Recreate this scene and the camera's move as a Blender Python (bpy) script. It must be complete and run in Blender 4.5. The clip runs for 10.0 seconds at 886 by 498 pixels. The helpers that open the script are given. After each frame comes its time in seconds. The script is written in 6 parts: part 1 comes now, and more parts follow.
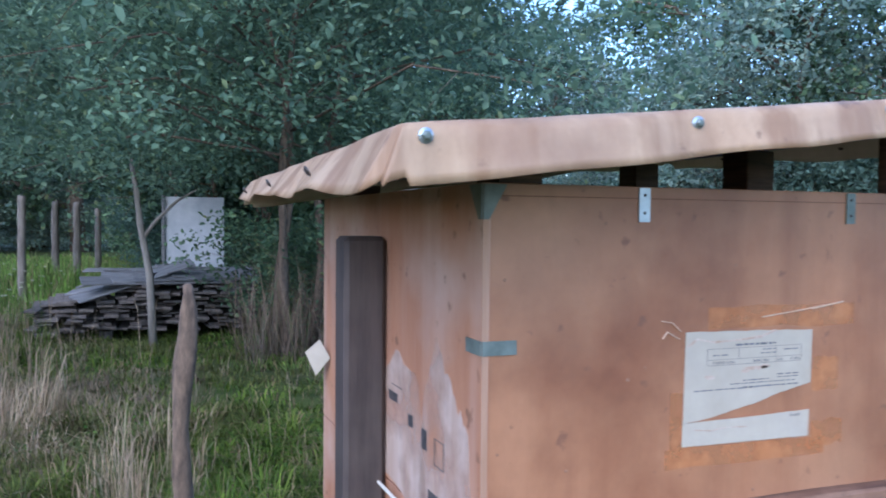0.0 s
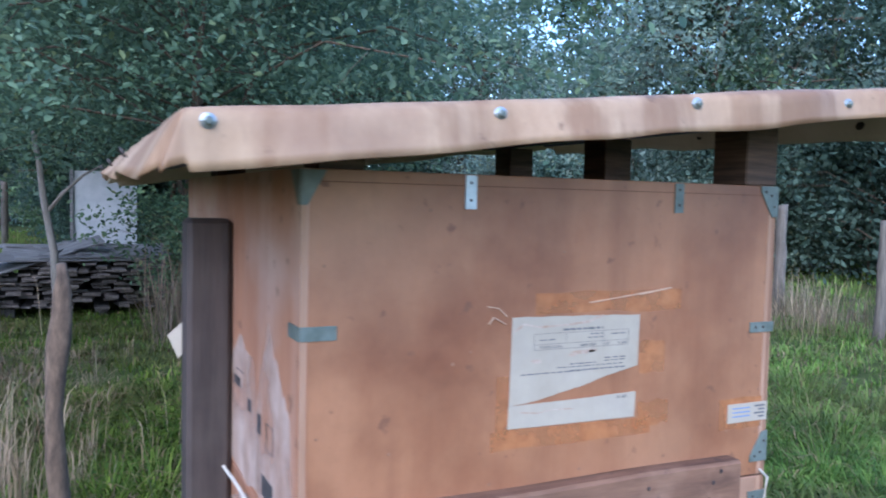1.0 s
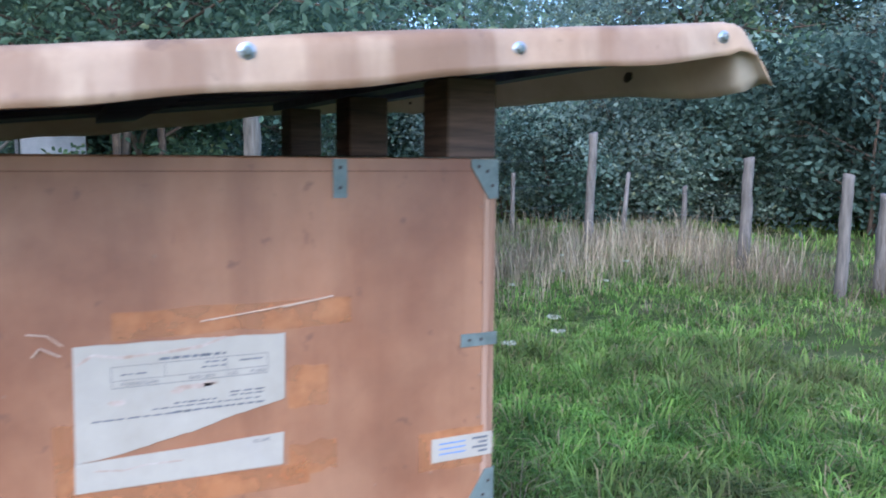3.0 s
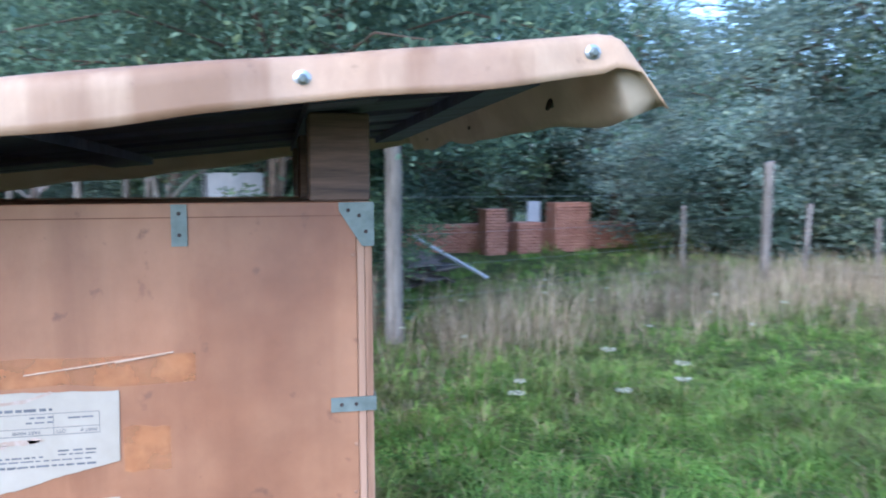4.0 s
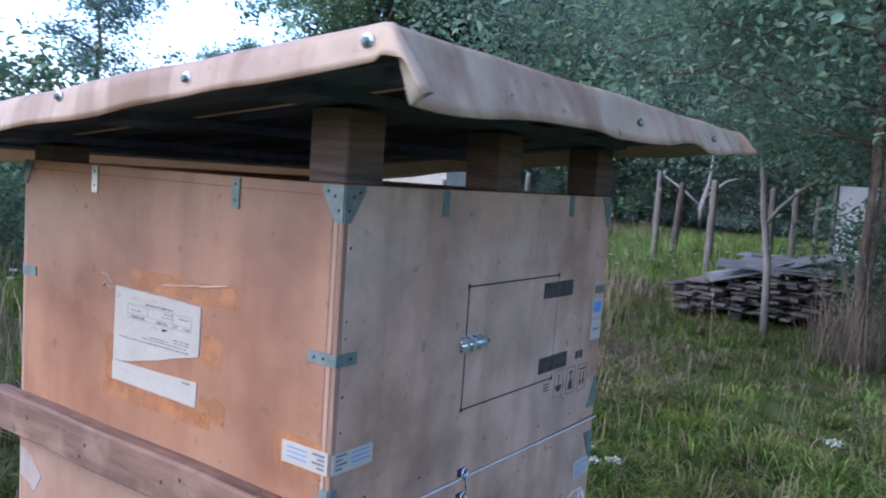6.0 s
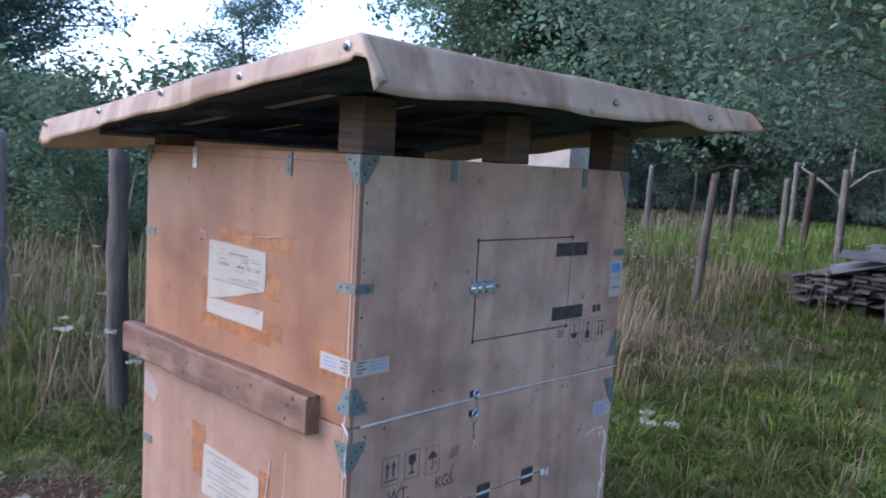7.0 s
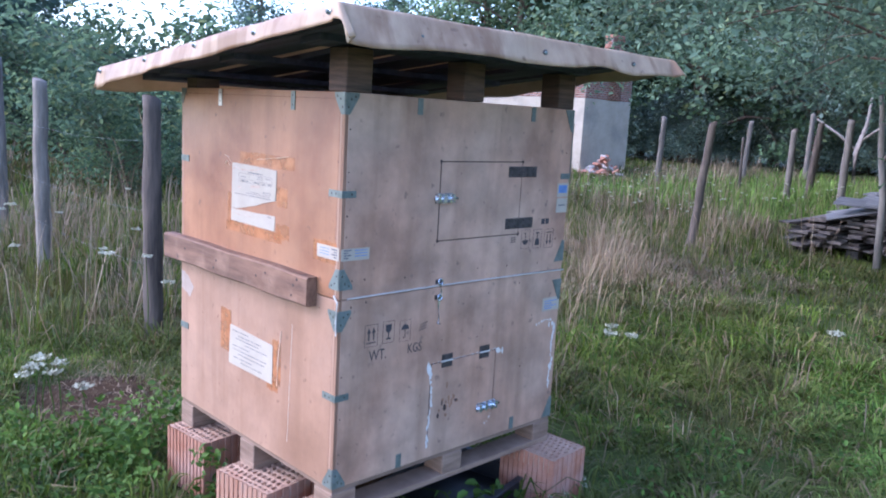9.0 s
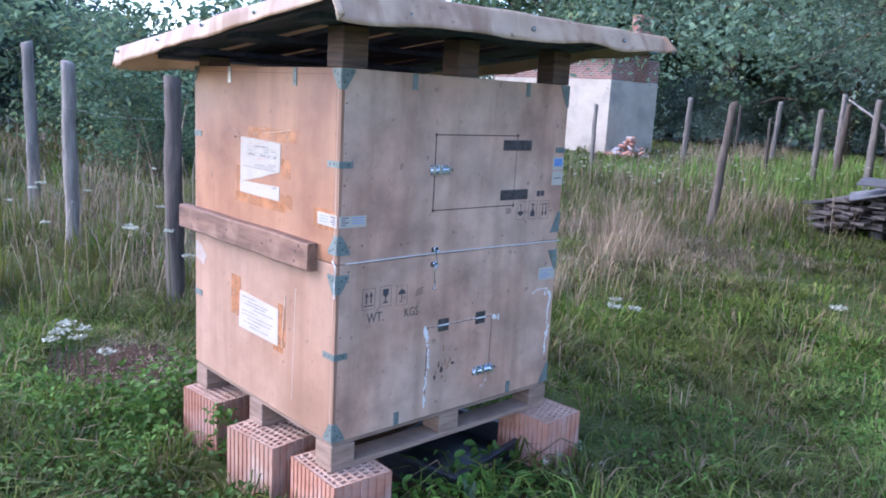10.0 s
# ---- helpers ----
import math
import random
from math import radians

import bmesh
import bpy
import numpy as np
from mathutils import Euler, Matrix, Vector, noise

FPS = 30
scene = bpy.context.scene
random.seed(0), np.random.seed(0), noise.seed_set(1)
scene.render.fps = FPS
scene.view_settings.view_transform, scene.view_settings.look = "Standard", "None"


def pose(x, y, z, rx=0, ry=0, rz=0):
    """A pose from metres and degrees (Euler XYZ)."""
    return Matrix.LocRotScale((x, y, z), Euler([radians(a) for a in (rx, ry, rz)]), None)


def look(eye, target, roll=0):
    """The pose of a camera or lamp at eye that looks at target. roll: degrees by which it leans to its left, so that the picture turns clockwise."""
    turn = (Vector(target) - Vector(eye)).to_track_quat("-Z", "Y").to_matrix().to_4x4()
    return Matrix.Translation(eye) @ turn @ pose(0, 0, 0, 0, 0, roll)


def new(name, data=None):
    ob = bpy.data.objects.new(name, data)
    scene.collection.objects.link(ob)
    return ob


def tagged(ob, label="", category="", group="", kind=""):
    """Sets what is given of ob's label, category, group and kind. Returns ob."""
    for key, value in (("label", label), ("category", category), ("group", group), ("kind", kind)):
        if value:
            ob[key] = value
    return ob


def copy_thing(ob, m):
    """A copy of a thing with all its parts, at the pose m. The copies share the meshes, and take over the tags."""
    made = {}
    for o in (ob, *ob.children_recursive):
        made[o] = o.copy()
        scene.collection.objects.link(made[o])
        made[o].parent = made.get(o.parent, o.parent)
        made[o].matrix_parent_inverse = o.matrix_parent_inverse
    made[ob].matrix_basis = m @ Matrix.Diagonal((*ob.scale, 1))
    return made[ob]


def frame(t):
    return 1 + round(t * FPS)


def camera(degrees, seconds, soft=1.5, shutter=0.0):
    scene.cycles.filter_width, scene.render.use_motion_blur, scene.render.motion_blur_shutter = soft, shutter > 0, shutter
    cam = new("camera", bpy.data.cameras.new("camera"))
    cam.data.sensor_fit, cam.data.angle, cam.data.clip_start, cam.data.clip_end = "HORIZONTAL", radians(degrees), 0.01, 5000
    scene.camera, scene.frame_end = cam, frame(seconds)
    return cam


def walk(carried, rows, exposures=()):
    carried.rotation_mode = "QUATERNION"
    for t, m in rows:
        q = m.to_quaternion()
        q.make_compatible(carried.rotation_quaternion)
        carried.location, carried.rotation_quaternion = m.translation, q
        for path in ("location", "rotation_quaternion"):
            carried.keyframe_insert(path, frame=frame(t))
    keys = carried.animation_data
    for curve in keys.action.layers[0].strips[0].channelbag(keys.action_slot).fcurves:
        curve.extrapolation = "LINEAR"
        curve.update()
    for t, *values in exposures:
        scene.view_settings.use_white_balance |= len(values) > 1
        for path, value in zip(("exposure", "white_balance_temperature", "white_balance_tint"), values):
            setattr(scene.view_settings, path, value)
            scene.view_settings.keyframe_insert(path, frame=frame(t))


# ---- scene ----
cam = camera(58.5, 10.0, soft=1.8, shutter=0.5)
PATH = [
    (0, (-1.565, -1.186, 1.545), (-0.875, 0.69, 1.477), 0.5),
    (0.5, (-1.521, -1.248, 1.561), (-0.755, 0.597, 1.472), 1.5),
    (1, (-1.397, -1.257, 1.56), (-0.546, 0.549, 1.441), 1.3),
    (1.5, (-1.244, -1.257, 1.585), (-0.386, 0.544, 1.45), 0.7),
    (2, (-1.086, -1.282, 1.618), (-0.254, 0.532, 1.485), 1.0),
    (2.5, (-0.889, -1.242, 1.602), (-0.048, 0.557, 1.362), 1.2),
    (3, (-0.656, -1.173, 1.614), (0.195, 0.622, 1.38), 0.5),
    (3.2, (-0.584, -1.176, 1.63), (0.204, 0.649, 1.416), -0.3),
    (4.3, (0.037, -1.185, 1.623), (0.112, 0.808, 1.469), -1.2),
    (4.5, (0.144, -1.126, 1.609), (-0.098, 0.85, 1.419), -2.5),
    (4.9, (0.388, -1.132, 1.628), (-0.34, 0.722, 1.444), -1.3),
    (5.2, (0.611, -1.172, 1.604), (-0.324, 0.586, 1.42), 2.3),
    (6.3, (1.007, -0.968, 1.638), (-0.22, 0.603, 1.471), 3.5),
    (6.5, (1.096, -0.987, 1.614), (-0.206, 0.521, 1.446), 3.6),
    (7, (1.386, -1.136, 1.594), (-0.007, 0.284, 1.386), 3.3),
    (7.5, (1.529, -1.248, 1.604), (0.103, 0.139, 1.396), 3.3),
    (8, (1.658, -1.367, 1.572), (0.235, 0.025, 1.377), 3.2),
    (8.5, (1.771, -1.432, 1.567), (0.368, -0.031, 1.302), 3.0),
    (9, (1.93, -1.443, 1.549), (0.517, -0.065, 1.223), 3.3),
    (9.5, (2.064, -1.457, 1.536), (0.634, -0.104, 1.183), 3.5),
    (10, (2.117, -1.456, 1.528), (0.663, -0.134, 1.157), 3.1),
]
walk(cam, [(t, look(eye, target, roll)) for t, eye, target, roll in PATH],
     exposures=[(0, 1.9, 5060, 12), (2.5, 2.0, 5080, 13), (4.5, 2.45, 5060, 13), (5.2, 2.38, 4980, 14), (6.5, 1.82, 5360, 22), (7.5, 1.84, 5400, 23), (8.0, 1.82, 5400, 24), (8.5, 2.12, 5360, 24), (9.0, 2.4, 5310, 23), (10, 2.55, 5290, 23)])
# ---- world and light ----
world = bpy.data.worlds.new("dusk_sky")
scene.world = world
world.use_nodes = True
wn = world.node_tree.nodes
sky = wn.new("ShaderNodeTexSky")
sky.sky_type = "NISHITA"
sky.sun_disc = False
sky.sun_elevation = radians(42)
sky.sun_rotation = radians(222)
sky.air_density, sky.dust_density, sky.ozone_density = 1.0, 1.5, 1.5
wn["Background"].inputs["Strength"].default_value = 0.15
world.node_tree.links.new(sky.outputs[0], wn["Background"].inputs["Color"])

sun_data = bpy.data.lights.new("sun", "SUN")
sun_data.energy, sun_data.angle, sun_data.color = 0.16, radians(60), (1.0, 0.88, 0.76)
sun = new("sun", sun_data)
sun.matrix_world = look((-5.0, -5.55, 6.7), (0, 0, 0))


# ---- materials ----
def nodes_of(mat):
    mat.use_nodes = True
    nt = mat.node_tree
    return nt, nt.nodes, nt.links, nt.nodes["Principled BSDF"]


def surface(name, dark, light, scale=(6, 6, 6), rough=0.8, bump=0.15, fine=60.0, metal=0.0, vary=0.0,
            stain=None, stain_scale=2.0, stain_amount=0.5, wash=None, streaks=None, specks=None, stain_from=0.5, streak_amount=0.6, mottle=0.0):
    """Grain between two colours, a second larger stain, fine relief; vary mixes by piece."""
    mat = bpy.data.materials.new(name)
    nt, n, l, bsdf = nodes_of(mat)
    tc = n.new("ShaderNodeTexCoord")
    mp = n.new("ShaderNodeMapping")
    mp.inputs["Scale"].default_value = scale
    l.new(tc.outputs["Object"], mp.inputs["Vector"])
    grain = n.new("ShaderNodeTexNoise")
    grain.inputs["Scale"].default_value, grain.inputs["Detail"].default_value = 1.0, 8.0
    grain.inputs["Roughness"].default_value = 0.65
    l.new(mp.outputs[0], grain.inputs["Vector"])
    ramp = n.new("ShaderNodeValToRGB")
    ramp.color_ramp.elements[0].color, ramp.color_ramp.elements[1].color = (*dark, 1), (*light, 1)
    ramp.color_ramp.elements[0].position, ramp.color_ramp.elements[1].position = 0.32, 0.68
    l.new(grain.outputs[0], ramp.inputs[0])
    colour = ramp.outputs[0]
    for tint, sc, amount, seed in ((stain, stain_scale, stain_amount, 3.0), (wash, stain_scale * 0.37, 0.8, 11.0)):
        if tint is None:
            continue
        big = n.new("ShaderNodeTexNoise")
        big.noise_dimensions = "4D"
        big.inputs["W"].default_value = seed
        big.inputs["Scale"].default_value, big.inputs["Detail"].default_value = sc, 5.0
        l.new(tc.outputs["Object"], big.inputs["Vector"])
        lim = n.new("ShaderNodeMapRange")
        lim.inputs["From Min"].default_value, lim.inputs["From Max"].default_value = stain_from, stain_from + 0.22
        lim.inputs["To Max"].default_value = amount
        l.new(big.outputs[0], lim.inputs[0])
        mix = n.new("ShaderNodeMixRGB")
        mix.inputs["Color2"].default_value = (*tint, 1)
        l.new(lim.outputs[0], mix.inputs["Fac"])
        l.new(colour, mix.inputs["Color1"])
        colour = mix.outputs[0]
    for tint, vec, lo, hi, amount in ((streaks, (13.0, 13.0, 0.9), 0.50, 0.74 - 0.1 * (streak_amount > 0.7), streak_amount), (specks, (26.0, 26.0, 26.0), 0.64, 0.72, 0.75)):
        if tint is None:
            continue
        mp2 = n.new("ShaderNodeMapping")
        mp2.inputs["Scale"].default_value = vec
        l.new(tc.outputs["Object"], mp2.inputs["Vector"])
        run = n.new("ShaderNodeTexNoise")
        run.inputs["Scale"].default_value, run.inputs["Detail"].default_value = 1.0, 4.0
        l.new(mp2.outputs[0], run.inputs["Vector"])
        lim = n.new("ShaderNodeMapRange")
        lim.inputs["From Min"].default_value, lim.inputs["From Max"].default_value, lim.inputs["To Max"].default_value = lo, hi, amount
        l.new(run.outputs[0], lim.inputs[0])
        mix = n.new("ShaderNodeMixRGB")
        mix.inputs["Color2"].default_value = (*tint, 1)
        l.new(lim.outputs[0], mix.inputs["Fac"])
        l.new(colour, mix.inputs["Color1"])
        colour = mix.outputs[0]
    if mottle:
        blotch = n.new("ShaderNodeTexNoise")
        blotch.inputs["Scale"].default_value, blotch.inputs["Detail"].default_value = 11.0, 9.0
        blotch.inputs["Roughness"].default_value = 0.7
        l.new(tc.outputs["Object"], blotch.inputs["Vector"])
        lim = n.new("ShaderNodeMapRange")
        lim.inputs["From Min"].default_value, lim.inputs["From Max"].default_value = 0.3, 0.62
        lim.inputs["To Min"].default_value, lim.inputs["To Max"].default_value = 1 - mottle, 1 + mottle * 0.25
        l.new(blotch.outputs[0], lim.inputs[0])
        grime = n.new("ShaderNodeHueSaturation")
        l.new(lim.outputs[0], grime.inputs["Value"])
        l.new(colour, grime.inputs["Color"])
        colour = grime.outputs[0]
    if vary:
        info = n.new("ShaderNodeObjectInfo")
        rng = n.new("ShaderNodeMapRange")
        rng.inputs["To Min"].default_value, rng.inputs["To Max"].default_value = 1 - vary, 1 + vary
        l.new(info.outputs["Random"], rng.inputs[0])
        hsv = n.new("ShaderNodeHueSaturation")
        l.new(rng.outputs[0], hsv.inputs["Value"])
        l.new(colour, hsv.inputs["Color"])
        colour = hsv.outputs[0]
    l.new(colour, bsdf.inputs["Base Color"])
    bsdf.inputs["Roughness"].default_value, bsdf.inputs["Metallic"].default_value = rough, metal
    if bump:
        fn = n.new("ShaderNodeTexNoise")
        fn.inputs["Scale"].default_value, fn.inputs["Detail"].default_value = fine, 6.0
        l.new(mp.outputs[0], fn.inputs["Vector"])
        fn.inputs["Scale"].default_value = fine / max(scale)
        bp = n.new("ShaderNodeBump")
        bp.inputs["Strength"].default_value, bp.inputs["Distance"].default_value = bump, 0.01
        l.new(fn.outputs[0], bp.inputs["Height"])
        l.new(bp.outputs[0], bsdf.inputs["Normal"])
    return mat


def foliage(name, dark, light, dry=None, dry_part=0.0, through_light=0.25, rough=0.55, patch=None, patch_amount=0.6, clump=0.7, gloss=0.5):
    """Leaves and blades: each island has its own shade, some are dry; light shines through."""
    mat = bpy.data.materials.new(name)
    nt, n, l, bsdf = nodes_of(mat)
    geo = n.new("ShaderNodeNewGeometry")
    ramp = n.new("ShaderNodeValToRGB")
    e = ramp.color_ramp.elements
    e[0].color, e[1].color = (*dark, 1), (*light, 1)
    e[1].position = max(0.05, 1.0 - dry_part)
    if dry:
        last = e.new(min(1.0, 1.02 - dry_part * 0.9))
        last.color = (*dry, 1)
    l.new(geo.outputs["Random Per Island"], ramp.inputs[0])
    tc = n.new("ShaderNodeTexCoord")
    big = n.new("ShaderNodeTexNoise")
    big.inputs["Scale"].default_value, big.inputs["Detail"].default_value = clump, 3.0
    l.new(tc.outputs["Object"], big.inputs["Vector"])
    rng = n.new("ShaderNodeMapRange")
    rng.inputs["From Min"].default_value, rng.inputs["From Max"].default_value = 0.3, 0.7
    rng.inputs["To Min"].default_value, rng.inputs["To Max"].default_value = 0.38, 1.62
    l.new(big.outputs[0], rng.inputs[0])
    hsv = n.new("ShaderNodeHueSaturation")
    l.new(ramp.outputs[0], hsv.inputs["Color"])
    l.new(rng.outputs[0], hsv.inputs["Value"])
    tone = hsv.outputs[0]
    if patch:
        far = n.new("ShaderNodeTexNoise")
        far.inputs["Scale"].default_value, far.inputs["Detail"].default_value = 0.55, 6.0
        l.new(tc.outputs["Object"], far.inputs["Vector"])
        lim = n.new("ShaderNodeMapRange")
        lim.inputs["From Min"].default_value, lim.inputs["From Max"].default_value, lim.inputs["To Max"].default_value = 0.42, 0.68, patch_amount
        l.new(far.outputs[0], lim.inputs[0])
        mix = n.new("ShaderNodeMixRGB")
        mix.inputs["Color2"].default_value = (*patch, 1)
        l.new(lim.outputs[0], mix.inputs["Fac"])
        l.new(tone, mix.inputs["Color1"])
        tone = mix.outputs[0]
    l.new(tone, bsdf.inputs["Base Color"])
    bsdf.inputs["Roughness"].default_value = rough
    bsdf.inputs["Specular IOR Level"].default_value = gloss
    tr = n.new("ShaderNodeBsdfTranslucent")
    l.new(tone, tr.inputs["Color"])
    mx = n.new("ShaderNodeMixShader")
    mx.inputs[0].default_value = through_light
    l.new(bsdf.outputs[0], mx.inputs[1])
    l.new(tr.outputs[0], mx.inputs[2])
    l.new(mx.outputs[0], n["Material Output"].inputs["Surface"])
    return mat


PLY = surface("plywood", (0.285, 0.116, 0.050), (0.385, 0.181, 0.087), (5.5, 5.5, 1.7), 0.5, 0.08, 50,
              stain=(0.18, 0.062, 0.025), stain_scale=3.4, stain_amount=0.9, wash=(0.43, 0.235, 0.125), streaks=(0.215, 0.088, 0.04), specks=(0.16, 0.07, 0.038), stain_from=0.46, mottle=0.13)
# Same plywood as above, with veiling glare put into a paler colour.
PLY_GLARE = surface("plywood paled with glare", (0.30, 0.158, 0.09), (0.395, 0.222, 0.135), (5.5, 5.5, 1.7), 0.55, 0.08, 50,
                   stain=(0.24, 0.125, 0.07), stain_scale=3.0, stain_amount=0.8, wash=(0.46, 0.29, 0.195), streaks=(0.25, 0.128, 0.07), specks=(0.19, 0.10, 0.06), stain_from=0.44, mottle=0.16)
# Stains are real; the paler, greyer base holds the light on this side.
PLY_SIDE = surface("plywood with side light in its tone", (0.415, 0.222, 0.135), (0.555, 0.325, 0.212), (5.0, 5.0, 1.6), 0.5, 0.1, 50,
                   stain=(0.20, 0.108, 0.07), stain_scale=5.0, stain_amount=0.7, stain_from=0.42, mottle=0.2, wash=(0.51, 0.345, 0.24), streaks=(0.28, 0.158, 0.098), specks=(0.20, 0.125, 0.09))
PLY_BLEACHED = surface("sun-bleached plywood", (0.31, 0.125, 0.062), (0.42, 0.20, 0.108), (5.0, 5.0, 1.7), 0.6, 0.1, 50,
                       stain=(0.52, 0.37, 0.29), stain_scale=3.0, stain_amount=0.8, streaks=(0.50, 0.34, 0.26), specks=(0.17, 0.08, 0.045))
PLY_EDGE = surface("plywood edge", (0.18, 0.085, 0.045), (0.37, 0.21, 0.125), (90, 90, 3), 0.85, 0.2, 60)
STRIP = surface("pale softwood edge", (0.32, 0.175, 0.10), (0.42, 0.25, 0.16), (30, 30, 2), 0.75, 0.1, 60)
TAPE = surface("old orange tape", (0.44, 0.162, 0.056), (0.52, 0.225, 0.092), (14, 14, 14), 0.35, 0.1, 60,
               stain=(0.40, 0.18, 0.08), stain_scale=9, stain_amount=0.7)
def worn_through(mat, scale, least, most):
    """Lets the ground show through where a noise says it is worn."""
    n, l = mat.node_tree.nodes, mat.node_tree.links
    tc = n.new("ShaderNodeTexCoord")
    no = n.new("ShaderNodeTexNoise")
    no.inputs["Scale"].default_value, no.inputs["Detail"].default_value = scale, 6.0
    l.new(tc.outputs["Object"], no.inputs["Vector"])
    mr = n.new("ShaderNodeMapRange")
    mr.inputs["From Min"].default_value, mr.inputs["From Max"].default_value = 0.35, 0.62
    mr.inputs["To Min"].default_value, mr.inputs["To Max"].default_value = least, most
    l.new(no.outputs[0], mr.inputs[0])
    l.new(mr.outputs[0], n["Principled BSDF"].inputs["Alpha"])


worn_through(TAPE, 16.0, 0.3, 0.78)
BLEACH = surface("chalky bleached veneer", (0.46, 0.31, 0.23), (0.60, 0.46, 0.38), (16, 16, 2.0), 0.85, 0.1, 60)
worn_through(BLEACH, 5.0, 0.0, 0.8)
BLACK_PLASTIC = surface("black dusty plastic", (0.012, 0.012, 0.014), (0.035, 0.034, 0.036), (20, 20, 20), 0.45, 0.1, 60)
CLEAR = surface("curled clear film", (0.54, 0.34, 0.22), (0.66, 0.50, 0.37), (20, 20, 20), 0.25, 0.0)
PAPER = surface("weathered white paper", (0.375, 0.312, 0.232), (0.45, 0.38, 0.29), (9, 9, 9), 0.85, 0.08, 40,
                stain=(0.38, 0.32, 0.26), stain_scale=9, stain_amount=0.5)
INK = surface("faded print", (0.09, 0.085, 0.085), (0.19, 0.18, 0.18), (60, 60, 60), 0.9, 0.0)
FILM = surface("torn pale film", (0.33, 0.24, 0.18), (0.43, 0.34, 0.28), (14, 14, 14), 0.4, 0.1, 60)
INK_DARK = surface("black stencil ink", (0.025, 0.022, 0.022), (0.075, 0.06, 0.055), (60, 60, 60), 0.8, 0.0)
RUST = surface("brown water stain", (0.34, 0.21, 0.13), (0.52, 0.42, 0.34), (40, 40, 40), 0.9, 0.0)
RUST_LINE = surface("brown joint", (0.12, 0.05, 0.025), (0.2, 0.085, 0.042), (20, 20, 20), 0.9, 0.0)
BLUE_INK = surface("blue print", (0.10, 0.17, 0.33), (0.16, 0.24, 0.42), (40, 40, 40), 0.8, 0.0)
ZINC = surface("galvanised steel", (0.10, 0.118, 0.10), (0.20, 0.222, 0.19), (22, 22, 22), 0.5, 0.1, 80, metal=0.3,
               stain=(0.20, 0.24, 0.22), stain_scale=20, stain_amount=0.5)
BRIGHT = surface("bright zinc", (0.62, 0.66, 0.70), (0.80, 0.83, 0.86), (30, 30, 30), 0.25, 0.05, 90, metal=0.9)
BOLT = surface("dull zinc bolt", (0.34, 0.36, 0.37), (0.50, 0.52, 0.53), (30, 30, 30), 0.35, 0.05, 90, metal=0.8)
HINGE = surface("dark hinge steel", (0.045, 0.038, 0.035), (0.11, 0.09, 0.08), (30, 30, 30), 0.55, 0.1, 90, metal=0.5)
GAP = surface("dark cut line", (0.03, 0.02, 0.018), (0.07, 0.045, 0.035), (40, 40, 40), 0.95, 0.0)
CORD = surface("white cord", (0.52, 0.465, 0.39), (0.66, 0.60, 0.51), (50, 50, 50), 0.8, 0.1, 120)
FILLER = surface("white filler", (0.56, 0.505, 0.43), (0.70, 0.64, 0.555), (25, 25, 25), 0.9, 0.15, 80)
SHEET = surface("beige flooring sheet", (0.41, 0.25, 0.135), (0.58, 0.395, 0.24), (9, 9, 4), 0.5, 0.22, 16,
                stain=(0.25, 0.13, 0.072), stain_scale=4.5, stain_amount=0.8, wash=(0.56, 0.40, 0.26), streak_amount=0.72, mottle=0.1, streaks=(0.27, 0.14, 0.066), specks=(0.22, 0.125, 0.07))
BACKING = surface("cream sheet backing", (0.50, 0.42, 0.29), (0.62, 0.53, 0.39), (9, 9, 9), 0.8, 0.1, 30)


def shine_through(mat, share):
    """Thin sheet: part of the light comes out on the other side."""
    n, l = mat.node_tree.nodes, mat.node_tree.links
    bsdf, out = n["Principled BSDF"], n["Material Output"]
    tr = n.new("ShaderNodeBsdfTranslucent")
    l.new(bsdf.inputs["Base Color"].links[0].from_socket, tr.inputs["Color"])
    mx = n.new("ShaderNodeMixShader")
    mx.inputs[0].default_value = share
    l.new(bsdf.outputs[0], mx.inputs[1])
    l.new(tr.outputs[0], mx.inputs[2])
    l.new(mx.outputs[0], out.inputs["Surface"])


shine_through(SHEET, 0.22)
shine_through(BACKING, 0.4)
# Navy tint puts the bluish veil over the shaded roof underside into the wood.
VEILWOOD = surface("old pallet wood, blue veil in colour", (0.05, 0.055, 0.105), (0.10, 0.108, 0.185), (3, 28, 28), 0.85, 0.25, 60, vary=0.2)
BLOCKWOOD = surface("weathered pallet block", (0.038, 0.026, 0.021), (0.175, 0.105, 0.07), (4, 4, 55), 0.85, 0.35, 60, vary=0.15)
PALLET = surface("pallet wood", (0.15, 0.088, 0.053), (0.30, 0.195, 0.13), (5, 5, 40), 0.85, 0.3, 60, vary=0.12)
BEAM = surface("dark stained beam", (0.035, 0.024, 0.02), (0.075, 0.052, 0.043), (26, 26, 2.5), 0.75, 0.25, 60,
               stain=(0.10, 0.075, 0.06), stain_scale=7, stain_amount=0.4)
PLANK = surface("old reddish plank", (0.08, 0.038, 0.021), (0.235, 0.122, 0.07), (3, 40, 24), 0.8, 0.35, 60,
                stain=(0.34, 0.20, 0.125), stain_scale=11, stain_amount=0.5, specks=(0.07, 0.042, 0.03))
POST = surface("weathered fence post", (0.085, 0.07, 0.055), (0.235, 0.195, 0.155), (22, 22, 2.5), 0.9, 0.4, 60, vary=0.25)
POST_DARK = surface("dark fence post", (0.045, 0.033, 0.025), (0.145, 0.108, 0.08), (22, 22, 2.5), 0.9, 0.4, 60, vary=0.2)
BARK = surface("bark", (0.05, 0.034, 0.024), (0.21, 0.14, 0.09), (30, 30, 9), 0.95, 0.5, 40)
